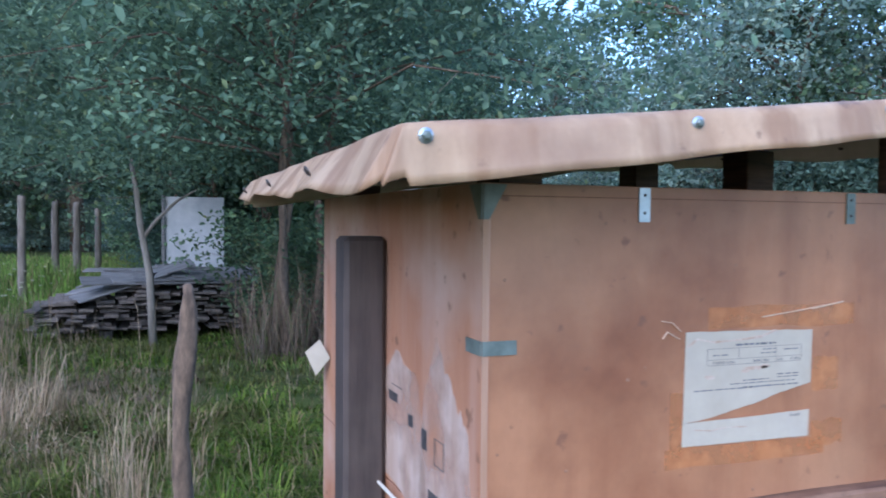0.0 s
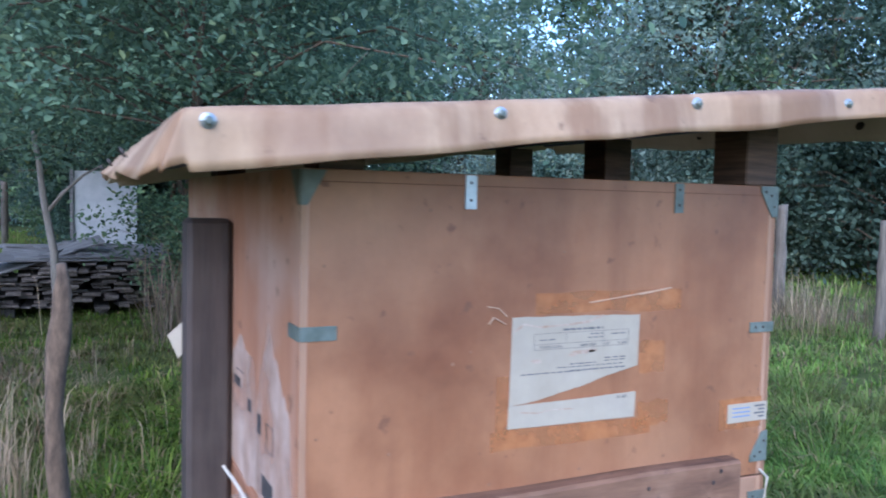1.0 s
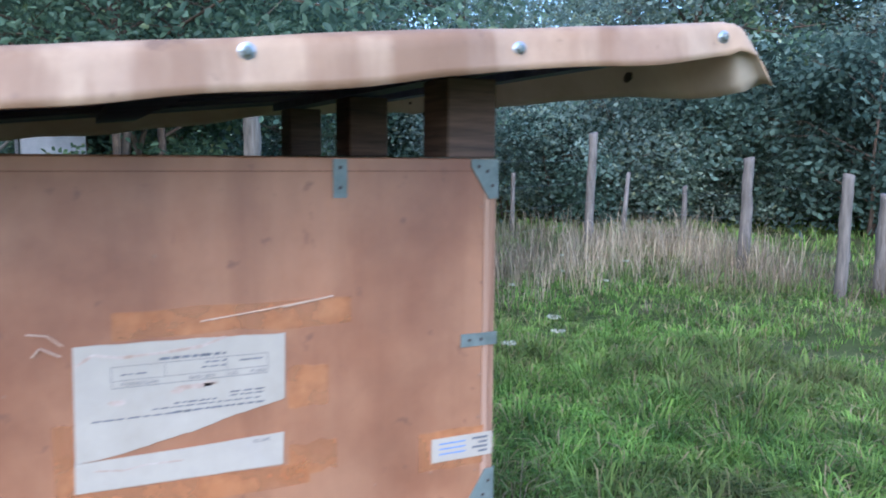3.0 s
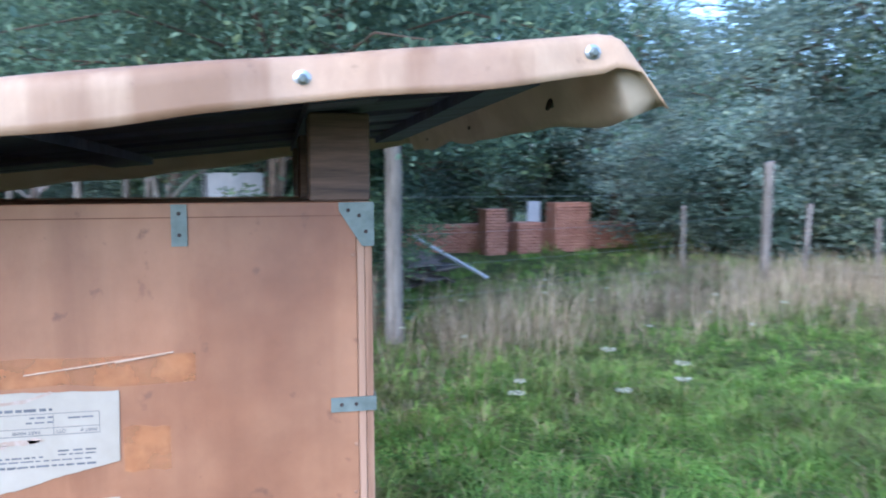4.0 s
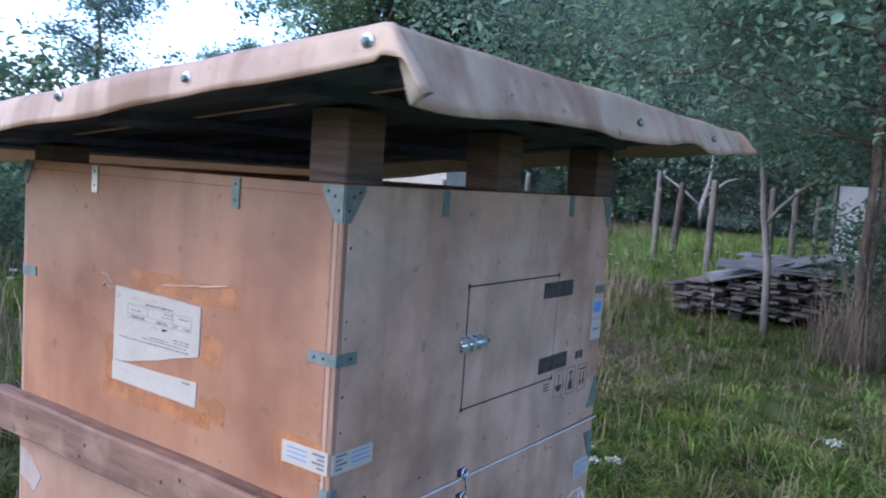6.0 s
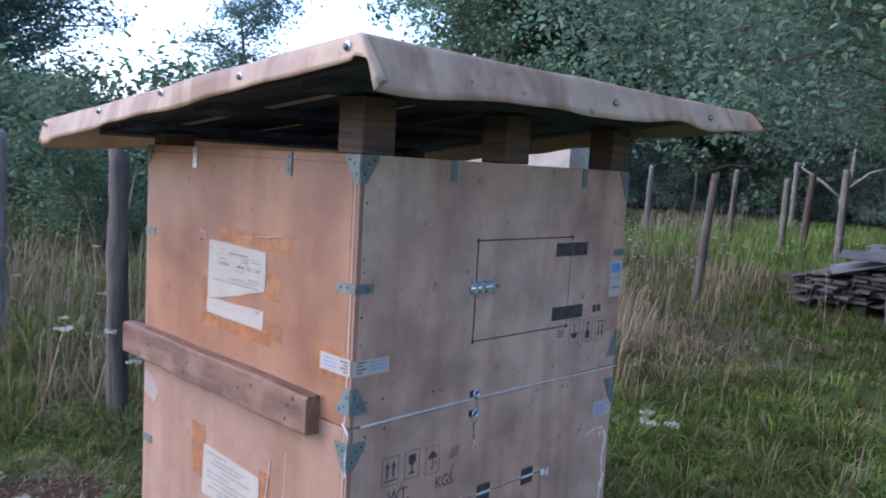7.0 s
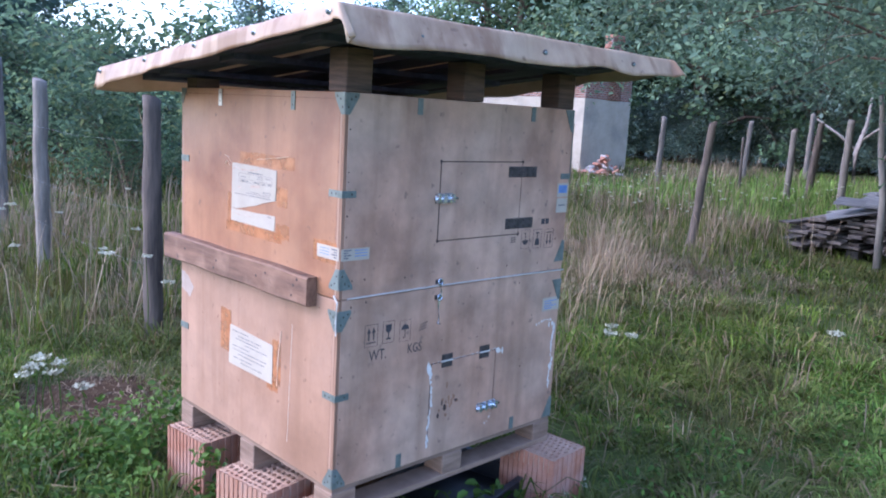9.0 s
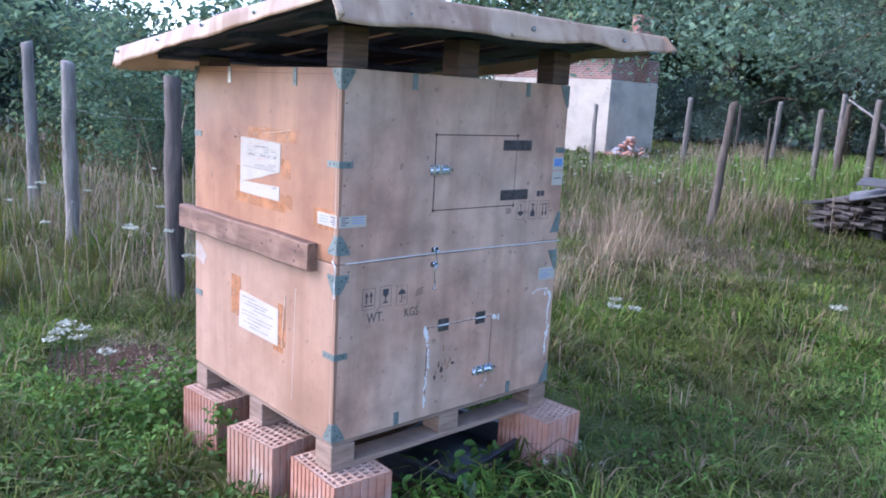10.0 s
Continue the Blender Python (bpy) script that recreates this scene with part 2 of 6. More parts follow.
PALEBARK = surface("pale bare wood", (0.17, 0.14, 0.115), (0.30, 0.255, 0.21), (14, 14, 4), 0.9, 0.3, 40)
CLAY = surface("fired clay", (0.29, 0.112, 0.058), (0.42, 0.19, 0.112), (8, 8, 14), 0.85, 0.25, 70,
               stain=(0.46, 0.29, 0.22), stain_scale=6, stain_amount=0.85, vary=0.12, streaks=(0.44, 0.26, 0.19))
CLAY_TOP = surface("pale cut clay", (0.36, 0.205, 0.13), (0.49, 0.32, 0.215), (12, 12, 12), 0.9, 0.25, 70, stain=(0.33, 0.15, 0.09), stain_scale=9, stain_amount=0.6)
CLAY_LIME = surface("lime-streaked clay", (0.29, 0.125, 0.068), (0.40, 0.215, 0.135), (10, 10, 5), 0.9, 0.25, 70,
                    stain=(0.48, 0.37, 0.28), stain_scale=7, stain_amount=0.8, streaks=(0.50, 0.40, 0.31))
# Clay darkened in colour to give the depth shade of the hollows.
HOLE_SHADE = surface("shade in hollow of clay block", (0.04, 0.018, 0.013), (0.08, 0.035, 0.025), (20, 20, 20), 0.95, 0.0)
OLDBRICK = surface("old red brick", (0.30, 0.115, 0.07), (0.50, 0.25, 0.165), (3, 3, 3), 0.9, 0.2, 20)
MORTAR = surface("old mortar", (0.34, 0.29, 0.25), (0.46, 0.41, 0.37), (3, 3, 3), 0.95, 0.3, 20)
PLASTER = surface("old whitewash", (0.49, 0.395, 0.285), (0.60, 0.505, 0.385), (1.4, 1.4, 2.2), 0.9, 0.3, 14,
                  stain=(0.31, 0.26, 0.21), stain_scale=1.3, stain_amount=0.65, specks=(0.36, 0.29, 0.23))
ROOFING = surface("green metal roofing", (0.10, 0.17, 0.17), (0.20, 0.30, 0.30), (4, 4, 4), 0.6, 0.1, 20)
STACK = surface("grey weathered board", (0.045, 0.036, 0.03), (0.16, 0.128, 0.105), (26, 3, 26), 0.9, 0.35, 60, vary=0.35)
STACK_TOP = surface("silver grey board", (0.062, 0.057, 0.053), (0.215, 0.203, 0.195), (3, 26, 26), 0.7, 0.3, 60, vary=0.3)
GREYSHEET = surface("grey board sheet", (0.38, 0.38, 0.38), (0.52, 0.51, 0.50), (3, 3, 3), 0.85, 0.1, 30)
WIRE = surface("fence wire", (0.26, 0.27, 0.27), (0.40, 0.41, 0.41), (30, 30, 30), 0.5, 0.0, metal=0.6)
GROUND = surface("meadow soil", (0.036, 0.05, 0.012), (0.082, 0.094, 0.026), (3, 3, 3), 0.95, 0.5, 30,
                 stain=(0.10, 0.085, 0.05), stain_scale=0.5, stain_amount=0.6)
SOIL = surface("bare soil", (0.028, 0.016, 0.008), (0.07, 0.04, 0.02), (9, 9, 9), 0.97, 0.9, 60,
               stain=(0.10, 0.064, 0.036), stain_scale=9, stain_amount=0.6)
for earth in (GROUND, SOIL):
    earth.node_tree.nodes["Principled BSDF"].inputs["Specular IOR Level"].default_value = 0.1
GRASS = foliage("lush grass", (0.085, 0.165, 0.028), (0.25, 0.37, 0.07), (0.32, 0.25, 0.12), 0.15, 0.35, patch=(0.20, 0.18, 0.07), patch_amount=0.6, clump=2.6, gloss=0.15)
# Brown patches are real; the darker green holds this side's dimmer light.
GRASS_DIM = foliage("dimmed meadow grass", (0.038, 0.075, 0.008), (0.145, 0.19, 0.024), (0.23, 0.165, 0.085), 0.18, 0.3, patch=(0.135, 0.092, 0.045), patch_amount=0.7, clump=2.2, gloss=0.15)
DRYGRASS = foliage("dry grass", (0.18, 0.118, 0.068), (0.40, 0.285, 0.17), (0.13, 0.125, 0.05), 0.18, 0.3)
STRAW = foliage("pale straw", (0.28, 0.205, 0.12), (0.53, 0.41, 0.255), (0.17, 0.17, 0.07), 0.15, 0.3)
WEED = foliage("weed leaves", (0.036, 0.08, 0.011), (0.12, 0.195, 0.034), None, 0.0, 0.3, 0.6, clump=2.5, gloss=0.2)
WEED_SOFT = foliage("soft grey-green leaves", (0.12, 0.16, 0.085), (0.19, 0.24, 0.13), None, 0.0, 0.3, 0.8, gloss=0.1)
BLOSSOM = foliage("white umbels", (0.36, 0.35, 0.23), (0.56, 0.54, 0.39), None, 0.0, 0.2)
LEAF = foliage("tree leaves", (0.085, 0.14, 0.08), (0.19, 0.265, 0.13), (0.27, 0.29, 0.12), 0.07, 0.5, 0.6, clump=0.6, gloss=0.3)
# Lightened and blued: haze over the shaded crown is put into the leaf colour.
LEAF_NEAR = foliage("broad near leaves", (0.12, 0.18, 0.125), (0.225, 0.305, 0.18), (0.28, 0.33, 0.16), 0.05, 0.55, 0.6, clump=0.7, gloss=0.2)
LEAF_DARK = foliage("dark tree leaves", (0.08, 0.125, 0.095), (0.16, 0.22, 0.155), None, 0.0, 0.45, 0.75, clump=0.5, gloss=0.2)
# Pale blue-green stands in for haze before the far wood; it is only colour.
LEAF_HAZE = foliage("leaves with haze in their colour", (0.20, 0.27, 0.225), (0.38, 0.45, 0.335), (0.40, 0.42, 0.24), 0.08, 0.55, 0.75, clump=0.5, gloss=0.2)
TWIG_LEAF = foliage("dry brown stalks", (0.10, 0.065, 0.04), (0.27, 0.185, 0.12), (0.12, 0.14, 0.05), 0.15, 0.2)


# ---- building helpers ----
def part(name, bm, mat, parent=None, label="", smooth=False):
    me = bpy.data.meshes.new(name)
    bm.to_mesh(me)
    bm.free()
    me.materials.append(mat)
    if smooth:
        me.shade_smooth()
    ob = new(name, me)
    if parent is not None:
        ob.parent = parent
    if label:
        tagged(ob, label)
    return ob


def thing(name, label, category, group="", kind="", at=None):
    ob = new(name)
    ob.empty_display_size = 0.1
    if at is not None:
        ob.matrix_basis = at
    return tagged(ob, label, category, group, kind)


def arrays(name, verts, faces, mat, parent=None, label="", smooth=False):
    """A mesh from numpy arrays of places and of faces with equal corner counts."""
    me = bpy.data.meshes.new(name)
    k = faces.shape[1]
    me.vertices.add(len(verts))
    me.vertices.foreach_set("co", np.ascontiguousarray(verts, dtype=np.float32).ravel())
    me.loops.add(faces.size)
    me.loops.foreach_set("vertex_index", np.ascontiguousarray(faces, dtype=np.int32).ravel())
    me.polygons.add(len(faces))
    me.polygons.foreach_set("loop_start", np.arange(0, faces.size, k, dtype=np.int32))
    me.update(calc_edges=True)
    me.validate()
    me.materials.append(mat)
    if smooth:
        me.shade_smooth()
    ob = new(name, me)
    if parent is not None:
        ob.parent = parent
    if label:
        tagged(ob, label)
    return ob


def box(x0, x1, y0, y1, z0, z1, bevel=0.003, bm=None):
    own = bmesh.new()
    bmesh.ops.create_cube(own, size=1.0)
    for v in own.verts:
        v.co = Vector((x0 + (v.co.x + 0.5) * (x1 - x0), y0 + (v.co.y + 0.5) * (y1 - y0), z0 + (v.co.z + 0.5) * (z1 - z0)))
    if bevel:
        bmesh.ops.bevel(own, geom=own.edges[:], offset=bevel, segments=1, affect="EDGES")
    if bm is None:
        return own
    join(bm, own)
    return bm


def join(bm, other):
    me = bpy.data.meshes.new("joined")
    other.to_mesh(me)
    other.free()
    bm.from_mesh(me)
    bpy.data.meshes.remove(me)


W, D = 1.06, 1.118            # width of the paper side, depth of the door side
Z0, ZS, Z1 = 0.345, 0.972, 1.61   # bottom, seam between the crates, top
LEAN = 0.030 / D              # the far side of the crates runs a little out of square


def on(face, u, v, w):
    """A place on a side of the crates: a = paper side, b = door side, l = beam side; w is outward."""
    if face == "a":
        return Vector((u, -w, v))
    if face == "b":
        return Vector((w, u, v))
    return Vector((-W - LEAN * u - w, u, v))


def poly(face, pts, w0, w1, bm=None):
    """A flat piece with the outline pts, from w0 to w1 above a side."""
    bm = bm or bmesh.new()
    low = [bm.verts.new(on(face, u, v, w0)) for u, v in pts]
    top = [bm.verts.new(on(face, u, v, w1)) for u, v in pts]
    bm.faces.new(top)
    bm.faces.new(low[::-1])
    for i in range(len(pts)):
        j = (i + 1) % len(pts)
        bm.faces.new((low[i], low[j], top[j], top[i]))
    bmesh.ops.recalc_face_normals(bm, faces=bm.faces[:])
    return bm


def rect(u0, u1, v0, v1):
    return [(u0, v0), (u1, v0), (u1, v1), (u0, v1)]


def tube(points, radii, sides=6, bm=None):
    bm = bm or bmesh.new()
    rings = []
    for i, p in enumerate(points):
        p = Vector(p)
        a = Vector(points[max(i - 1, 0)])
        b = Vector(points[min(i + 1, len(points) - 1)])
        q = (b - a).normalized().to_track_quat("Z", "Y")
        r = radii[i] if hasattr(radii, "__len__") else radii
        rings.append([bm.verts.new(p + q @ Vector((r * math.cos(2 * math.pi * k / sides), r * math.sin(2 * math.pi * k / sides), 0))) for k in range(sides)])
    for a, b in zip(rings, rings[1:]):
        for k in range(sides):
            bm.faces.new((a[k], a[(k + 1) % sides], b[(k + 1) % sides], b[k]))
    bm.faces.new(rings[0][::-1])
    bm.faces.new(rings[-1])
    return bm


def disc_screw(centre, normal, r, h, sides=10):
    n = Vector(normal).normalized()
    c = Vector(centre)
    return tube([c, c + n * h * 0.5, c + n * h], [r, r, r * 0.55], sides)


def letters(name, text, size, m, mat, parent, label=""):
    cu = bpy.data.curves.new(name, "FONT")
    cu.body, cu.size, cu.extrude, cu.align_x, cu.align_y = text, size, 0.0003, "CENTER", "CENTER"
    tmp = new(name, cu)
    bpy.context.view_layer.update()
    me = bpy.data.meshes.new_from_object(tmp.evaluated_get(bpy.context.evaluated_depsgraph_get()))
    bpy.data.objects.remove(tmp)
    bpy.data.curves.remove(cu)
    me.transform(m)
    me.materials.clear()
    me.materials.append(mat)
    ob = new(name, me)
    ob.parent = parent
    if label:
        tagged(ob, label)
    return ob


FACE_A = Matrix(((1, 0, 0), (0, 0, -1), (0, 1, 0))).to_4x4()
FACE_B = Matrix(((0, 0, 1), (1, 0, 0), (0, 1, 0))).to_4x4()


# ---- ground ----
def ground_height(x, y):
    dip = 0.2 * np.exp(-((x + 1.5) / 3.2) ** 2 - ((y - 11.2) / 2.6) ** 2)
    return 0.02 * np.sin(x * 0.9 + 0.4) * np.cos(y * 0.7) + 0.012 * np.sin(x * 2.3 + y * 1.7) - 0.01 - dip


steps = np.linspace(-1, 1, 161)
line = np.sinh(steps * 6.0) / np.sinh(6.0) * 900
gx, gy = np.meshgrid(line, line + 2.0, indexing="ij")
near = np.exp(-((gx / 60) ** 2 + (gy / 60) ** 2))
gz = ground_height(gx, gy) * near
cell = np.arange(161 * 161).reshape(161, 161)
quads = np.stack([cell[:-1, :-1], cell[1:, :-1], cell[1:, 1:], cell[:-1, 1:]], -1).reshape(-1, 4)
ground = arrays("ground", np.stack([gx, gy, gz], -1).reshape(-1, 3), quads, GROUND, smooth=True)
tagged(ground, "green meadow ground with short grass and soil", "ground", kind="structure")


def soil_patch(name, cx, cy, rx, ry, seed, label):
    rnd = random.Random(seed)
    bm = bmesh.new()
    rings = []
    for k in range(19):
        f = k / 18
        ring = []
        for i in range(64):
            a = 2 * math.pi * i / 64
            wob = 1 + 0.3 * noise.noise(Vector((math.cos(a) * 1.5 + seed, math.sin(a) * 1.5, 0)))
            x, y = cx + rx * f * wob * math.cos(a), cy + ry * f * wob * math.sin(a)
            z = float(ground_height(x, y)) + (0.006 + 0.016 * abs(noise.noise(Vector((x * 14, y * 14, seed)))) + 0.006 * rnd.random()) * (1 - f ** 4) - 0.012 * f ** 3
            ring.append(bm.verts.new((x, y, z)))
        rings.append(ring)
    for a, b in zip(rings[1:], rings[2:]):
        for i in range(64):
            bm.faces.new((a[i], b[i], b[(i + 1) % 64], a[(i + 1) % 64]))
    bm.faces.new(rings[1])
    for v in rings[0]:
        bm.verts.remove(v)
    return tagged(part(name, bm, SOIL, smooth=True), label, "soil", kind="structure")


soil_patch("bare_soil", -2.1, -0.02, 0.64, 0.46, 1, "trampled bare brown soil among the grass")
soil_patch("bare_soil", 0.0, 0.55, 0.85, 0.8, 2, "dark bare soil under the pallet")

# ---- clay blocks ----
def clay_block(name, x, y, turn, lx, ly, label, mat=None):
    h = 0.242
    t = thing(name, label, "brick", "hollow clay blocks", at=pose(x, y, -0.008, 0, 0, turn))
    body = bmesh.new()
    # grooved sides
    outline = []
    def edge(p, q, count):
        p, q = Vector(p), Vector(q)
        d = (q - p)
        nrm = Vector((d.y, -d.x)).normalized()
        for i in range(count):
            a, b = i / count, (i + 1) / count
            for s, dep in ((a + 0.12 / count, 0), (b - 0.22 / count, 0), (b - 0.18 / count, 0.006), (b + 0.06 / count, 0.006)):
                outline.append(p + d * min(s, 1) - nrm * dep)
    edge((-lx / 2, -ly / 2), (lx / 2, -ly / 2), 11)
    edge((lx / 2, -ly / 2), (lx / 2, ly / 2), 7)
    edge((lx / 2, ly / 2), (-lx / 2, ly / 2), 11)
    edge((-lx / 2, ly / 2), (-lx / 2, -ly / 2), 7)
    low = [body.verts.new((p.x, p.y, 0)) for p in outline]
    top = [body.verts.new((p.x, p.y, h)) for p in outline]
    for i in range(len(outline)):
        j = (i + 1) % len(outline)
        body.faces.new((low[i], low[j], top[j], top[i]))
    part("body", body, mat or CLAY, t)
    # webs between the hollows
    webs = bmesh.new()
    nx, ny = 11, 7
    for i in range(ny + 1):
        yy = min(max(-ly / 2 + ly * i / ny, -ly / 2 + 0.011), ly / 2 - 0.011)
        box(-lx / 2 + 0.0065, lx / 2 - 0.0065, yy - 0.0045, yy + 0.0045, h - 0.056, h, 0, webs)
    for s in (-1, 1):
        xx = s * (lx / 2 - 0.0065)
        box(min(xx, xx - s * 0.009), max(xx, xx - s * 0.009), -ly / 2 + 0.0066, ly / 2 - 0.0066, h - 0.056, h - 0.0005, 0, webs)
    for j in range(ny):
        for i in range(1, nx):
            xx = -lx / 2 + lx * (i + (0.5 if j % 2 else 0)) / nx
            if i in (0, nx):
                xx = -lx / 2 if i == 0 else lx / 2
            y0 = -ly / 2 + ly * j / ny + 0.004
            box(max(xx - 0.005, -lx / 2), min(xx + 0.005, lx / 2), y0, y0 + ly / ny - 0.008, h - 0.056, h - 0.001, 0, webs)
    part("web", webs, CLAY_TOP, t, "pale cut top of the webs")
    # floor slab coloured dark in place of the shade down in the hollows
    deep = box(-lx / 2 + 0.008, lx / 2 - 0.008, -ly / 2 + 0.008, ly / 2 - 0.008, h - 0.058, h - 0.052, 0)
    part("hollow", deep, HOLE_SHADE, t, "hollows of the block, shade put into the dark colour")
    return t


clay_block("clay_block", -0.045, 0.075, -2, 0.30, 0.24, "red hollow clay block with ribs under the pallet corner")
clay_block("clay_block", -0.44, 0.035, 8, 0.29, 0.24, "pale red hollow clay block, lime-streaked, under the pallet", CLAY_LIME)
clay_block("clay_block", -0.935, 0.06, 6, 0.27, 0.22, "ribbed red hollow clay block under the pallet")
clay_block("clay_block", 0.015, 1.075, 3, 0.27, 0.23, "red hollow clay block with ribs under the pallet corner")
clay_block("clay_block", -0.94, 1.06, 3, 0.27, 0.23, "ribbed red hollow clay block under the pallet")

# ---- base pallet ----
base = thing("base_pallet", "worn wooden pallet standing on hollow clay blocks", "pallet")
for yy in (0.0, 0.5, 1.018):
    for xx in (-0.1, -0.58, -1.06):
        part("block", box(xx, xx + 0.1, yy, yy + 0.1, 0.256, 0.328, 0.003), PALLET, base)
for xx in (-0.1, -0.58, -1.06):
    part("bottom_board", box(xx, xx + 0.1, 0.0, 1.118, 0.235, 0.2555, 0.002), PALLET, base)
part("deck", box(-1.055, -0.003, 0.003, 1.115, 0.3285, 0.3445, 0.002), PALLET, base, "flat deck of the pallet")

# ---- crates ----
def bracket(face_u, v, up, parent, corner_face, label="galvanised corner bracket"):
    """A folded triangle plate round the corner; up = -1: the point hangs down."""
    bm = bmesh.new()
    for face, s in (("a", -1), ("b", 1)):
        u0 = 0.0
        wide = 0.05
        poly(face, [(u0, v), (u0 + s * wide, v), (u0 + s * wide, v + up * 0.012), (u0 + s * 0.016, v + up * 0.066), (u0, v + up * 0.066)], 0.0002, 0.0028, bm)
    ob = part("corner_bracket", bm, ZINC, parent, label)
    for face, s in (("a", -1), ("b", 1)):
        for du, dv in ((0.02, 0.02), (0.036, 0.012), (0.010, 0.044)):
            part("screw", disc_screw(on(face, s * du, v + up * dv, 0.0026), on(face, 0, 0, 1) - on(face, 0, 0, 0), 0.003, 0.0016, 8), GAP, ob)
    return ob


def wrap_clip(v, parent, wide_a=0.066, wide_b=0.052):
    bm = bmesh.new()
    poly("a", rect(-wide_a, 0.003, v - 0.011, v + 0.011), 0.0002, 0.0028, bm)
    poly("b", rect(-0.003, wide_b, v - 0.011, v + 0.011), 0.0002, 0.0028, bm)
    ob = part("edge_clip", bm, ZINC, parent, "galvanised strap round the corner")
    for face, s in (("a", -0.05), ("a", -0.028), ("b", 0.035)):
        part("screw", disc_screw(on(face, s, v, 0.0026), on(face, 0, 0, 1) - on(face, 0, 0, 0), 0.003, 0.0016, 8), GAP, ob)


def left_clip(v, parent):
    bm = bmesh.new()
    poly("a", rect(-W, -W + 0.062, v - 0.012, v + 0.012), 0.0002, 0.0028, bm)
    poly("l", rect(0.0, 0.06, v - 0.012, v + 0.012), 0.0002, 0.0028, bm)
    part("edge_clip", bm, ZINC, parent, "galvanised strap round the corner")


def crate_shell(name, z0, z1, label, ply):
    c = thing(name, label, "crate", "stacked plywood crates")
    t = 0.014
    bx = -W - LEAN * D
    part("edge_strip", box(-W + 0.0, -W + 0.0115, -0.0005, 0.0, z0, z1, 0.0), STRIP, c, "pale wooden edge strip")
    part("front_panel", box(-W + 0.012, -0.024, 0.0, t, z0, z1, 0.0015), ply, c)
    part("edge_strip", box(-0.0235, -0.0125, -0.0, t, z0, z1, 0.001), STRIP, c, "pale wooden edge strip")
    part("edge_strip", box(-0.012, -0.0005, 0.001, t, z0, z1, 0.001), PLY_EDGE, c, "layered plywood edge")
    part("side_panel", box(-t, 0.0, t + 0.0005, D, z0, z1, 0.0015), PLY_SIDE, c, "stained plywood panel with the hatch, side light put into its tone")
    part("back_panel", box(bx + 0.016, -t - 0.0005, D - t, D, z0, z1, 0.0015), PLY, c)
    bm = bmesh.new()
    low = [bm.verts.new((x, y, z0)) for x, y in ((-W, 0), (-W + t, 0), (bx + t, D), (bx, D))]
    top = [bm.verts.new((v.co.x, v.co.y, z1)) for v in low]
    bm.faces.new(low)
    bm.faces.new(top[::-1])
    for i in range(4):
        j = (i + 1) % 4
        bm.faces.new((low[i], top[i], top[j], low[j]))
    bmesh.ops.recalc_face_normals(bm, faces=bm.faces[:])
    part("side_panel", bm, PLY_BLEACHED, c, "bleached plywood panel with faint print")
    return c


upper = crate_shell("wooden_crate", ZS + 0.002, Z1, "plywood crate turned upside down, stained, with torn papers and a hatch", PLY)
lower = crate_shell("wooden_crate", Z0, ZS - 0.002, "worn plywood crate with stencilled marks standing on a pallet", PLY_GLARE)
part("lid_board", box(-W - 0.0, -0.001, 0.015, D - 0.015, Z1 - 0.02, Z1 - 0.004, 0.001), PLY, upper)
part("floor_board", box(-W + 0.01, -0.015, 0.015, D - 0.015, Z0 + 0.001, Z0 + 0.015, 0.001), PLY, lower)
part("ply_layer", poly("a", rect(-W + 0.014, -0.026, Z1 - 0.0215, Z1 - 0.02), 0.0, 0.0008), RUST_LINE, upper, "thin brown joint under the rim")

bracket(0, Z1 - 0.001, -1, upper, "ab")
bracket(0, ZS + 0.032, 1, upper, "ab")
bracket(0, ZS - 0.035, -1, lower, "ab")
bracket(0, Z0 + 0.002, 1, lower, "ab")
for v, c in ((1.303, upper), (0.652, lower)):
    wrap_clip(v, c)
for v, c in ((1.338, upper), (0.66, lower)):
    left_clip(v, c)
bm = bmesh.new()
poly("a", [(-W, Z1 - 0.002), (-W + 0.042, Z1 - 0.002), (-W + 0.010, Z1 - 0.06), (-W, Z1 - 0.06)], 0.0002, 0.003, bm)
poly("l", [(0.0, Z1 - 0.002), (0.05, Z1 - 0.002), (0.012, Z1 - 0.06), (0.0, Z1 - 0.06)], 0.0002, 0.003, bm)
part("corner_bracket", bm, ZINC, upper, "galvanised corner bracket")
for u in (-0.753, -0.277):
    # left strap gets the brighter metal, so its glint is put into the material
    ob = part("top_strap", poly("a", rect(u - 0.011, u + 0.011, Z1 - 0.062, Z1 - 0.002), 0.0002, 0.0035), BOLT if u < -0.5 else ZINC, upper, "short zinc strap at the rim")
    for dv in (0.015, 0.046):
        part("screw", disc_screw(on("a", u, Z1 - dv, 0.003), (0, -1, 0), 0.003, 0.0016, 8), GAP, ob)
for u in (0.30, 0.87):
    part("top_strap", poly("b", rect(u - 0.011, u + 0.011, Z1 - 0.055, Z1 - 0.002), 0.0002, 0.003), ZINC, upper, "short zinc strap at the rim")
for u, v, up, c in ((D, Z1 - 0.002, -1, upper), (D, ZS + 0.035, 1, upper), (D, ZS - 0.04, -1, lower), (D, Z0 + 0.002, 1, lower)):
    part("corner_bracket", poly("b", [(u, v), (u - 0.055, v), (u - 0.012, v + up * 0.085), (u, v + up * 0.085)], 0.0002, 0.003), ZINC, c, "galvanised corner bracket")
part("edge_clip", poly("b", rect(D - 0.055, D, 1.338, 1.36), 0.0002, 0.003), ZINC, upper, "galvanised strap round the corner")
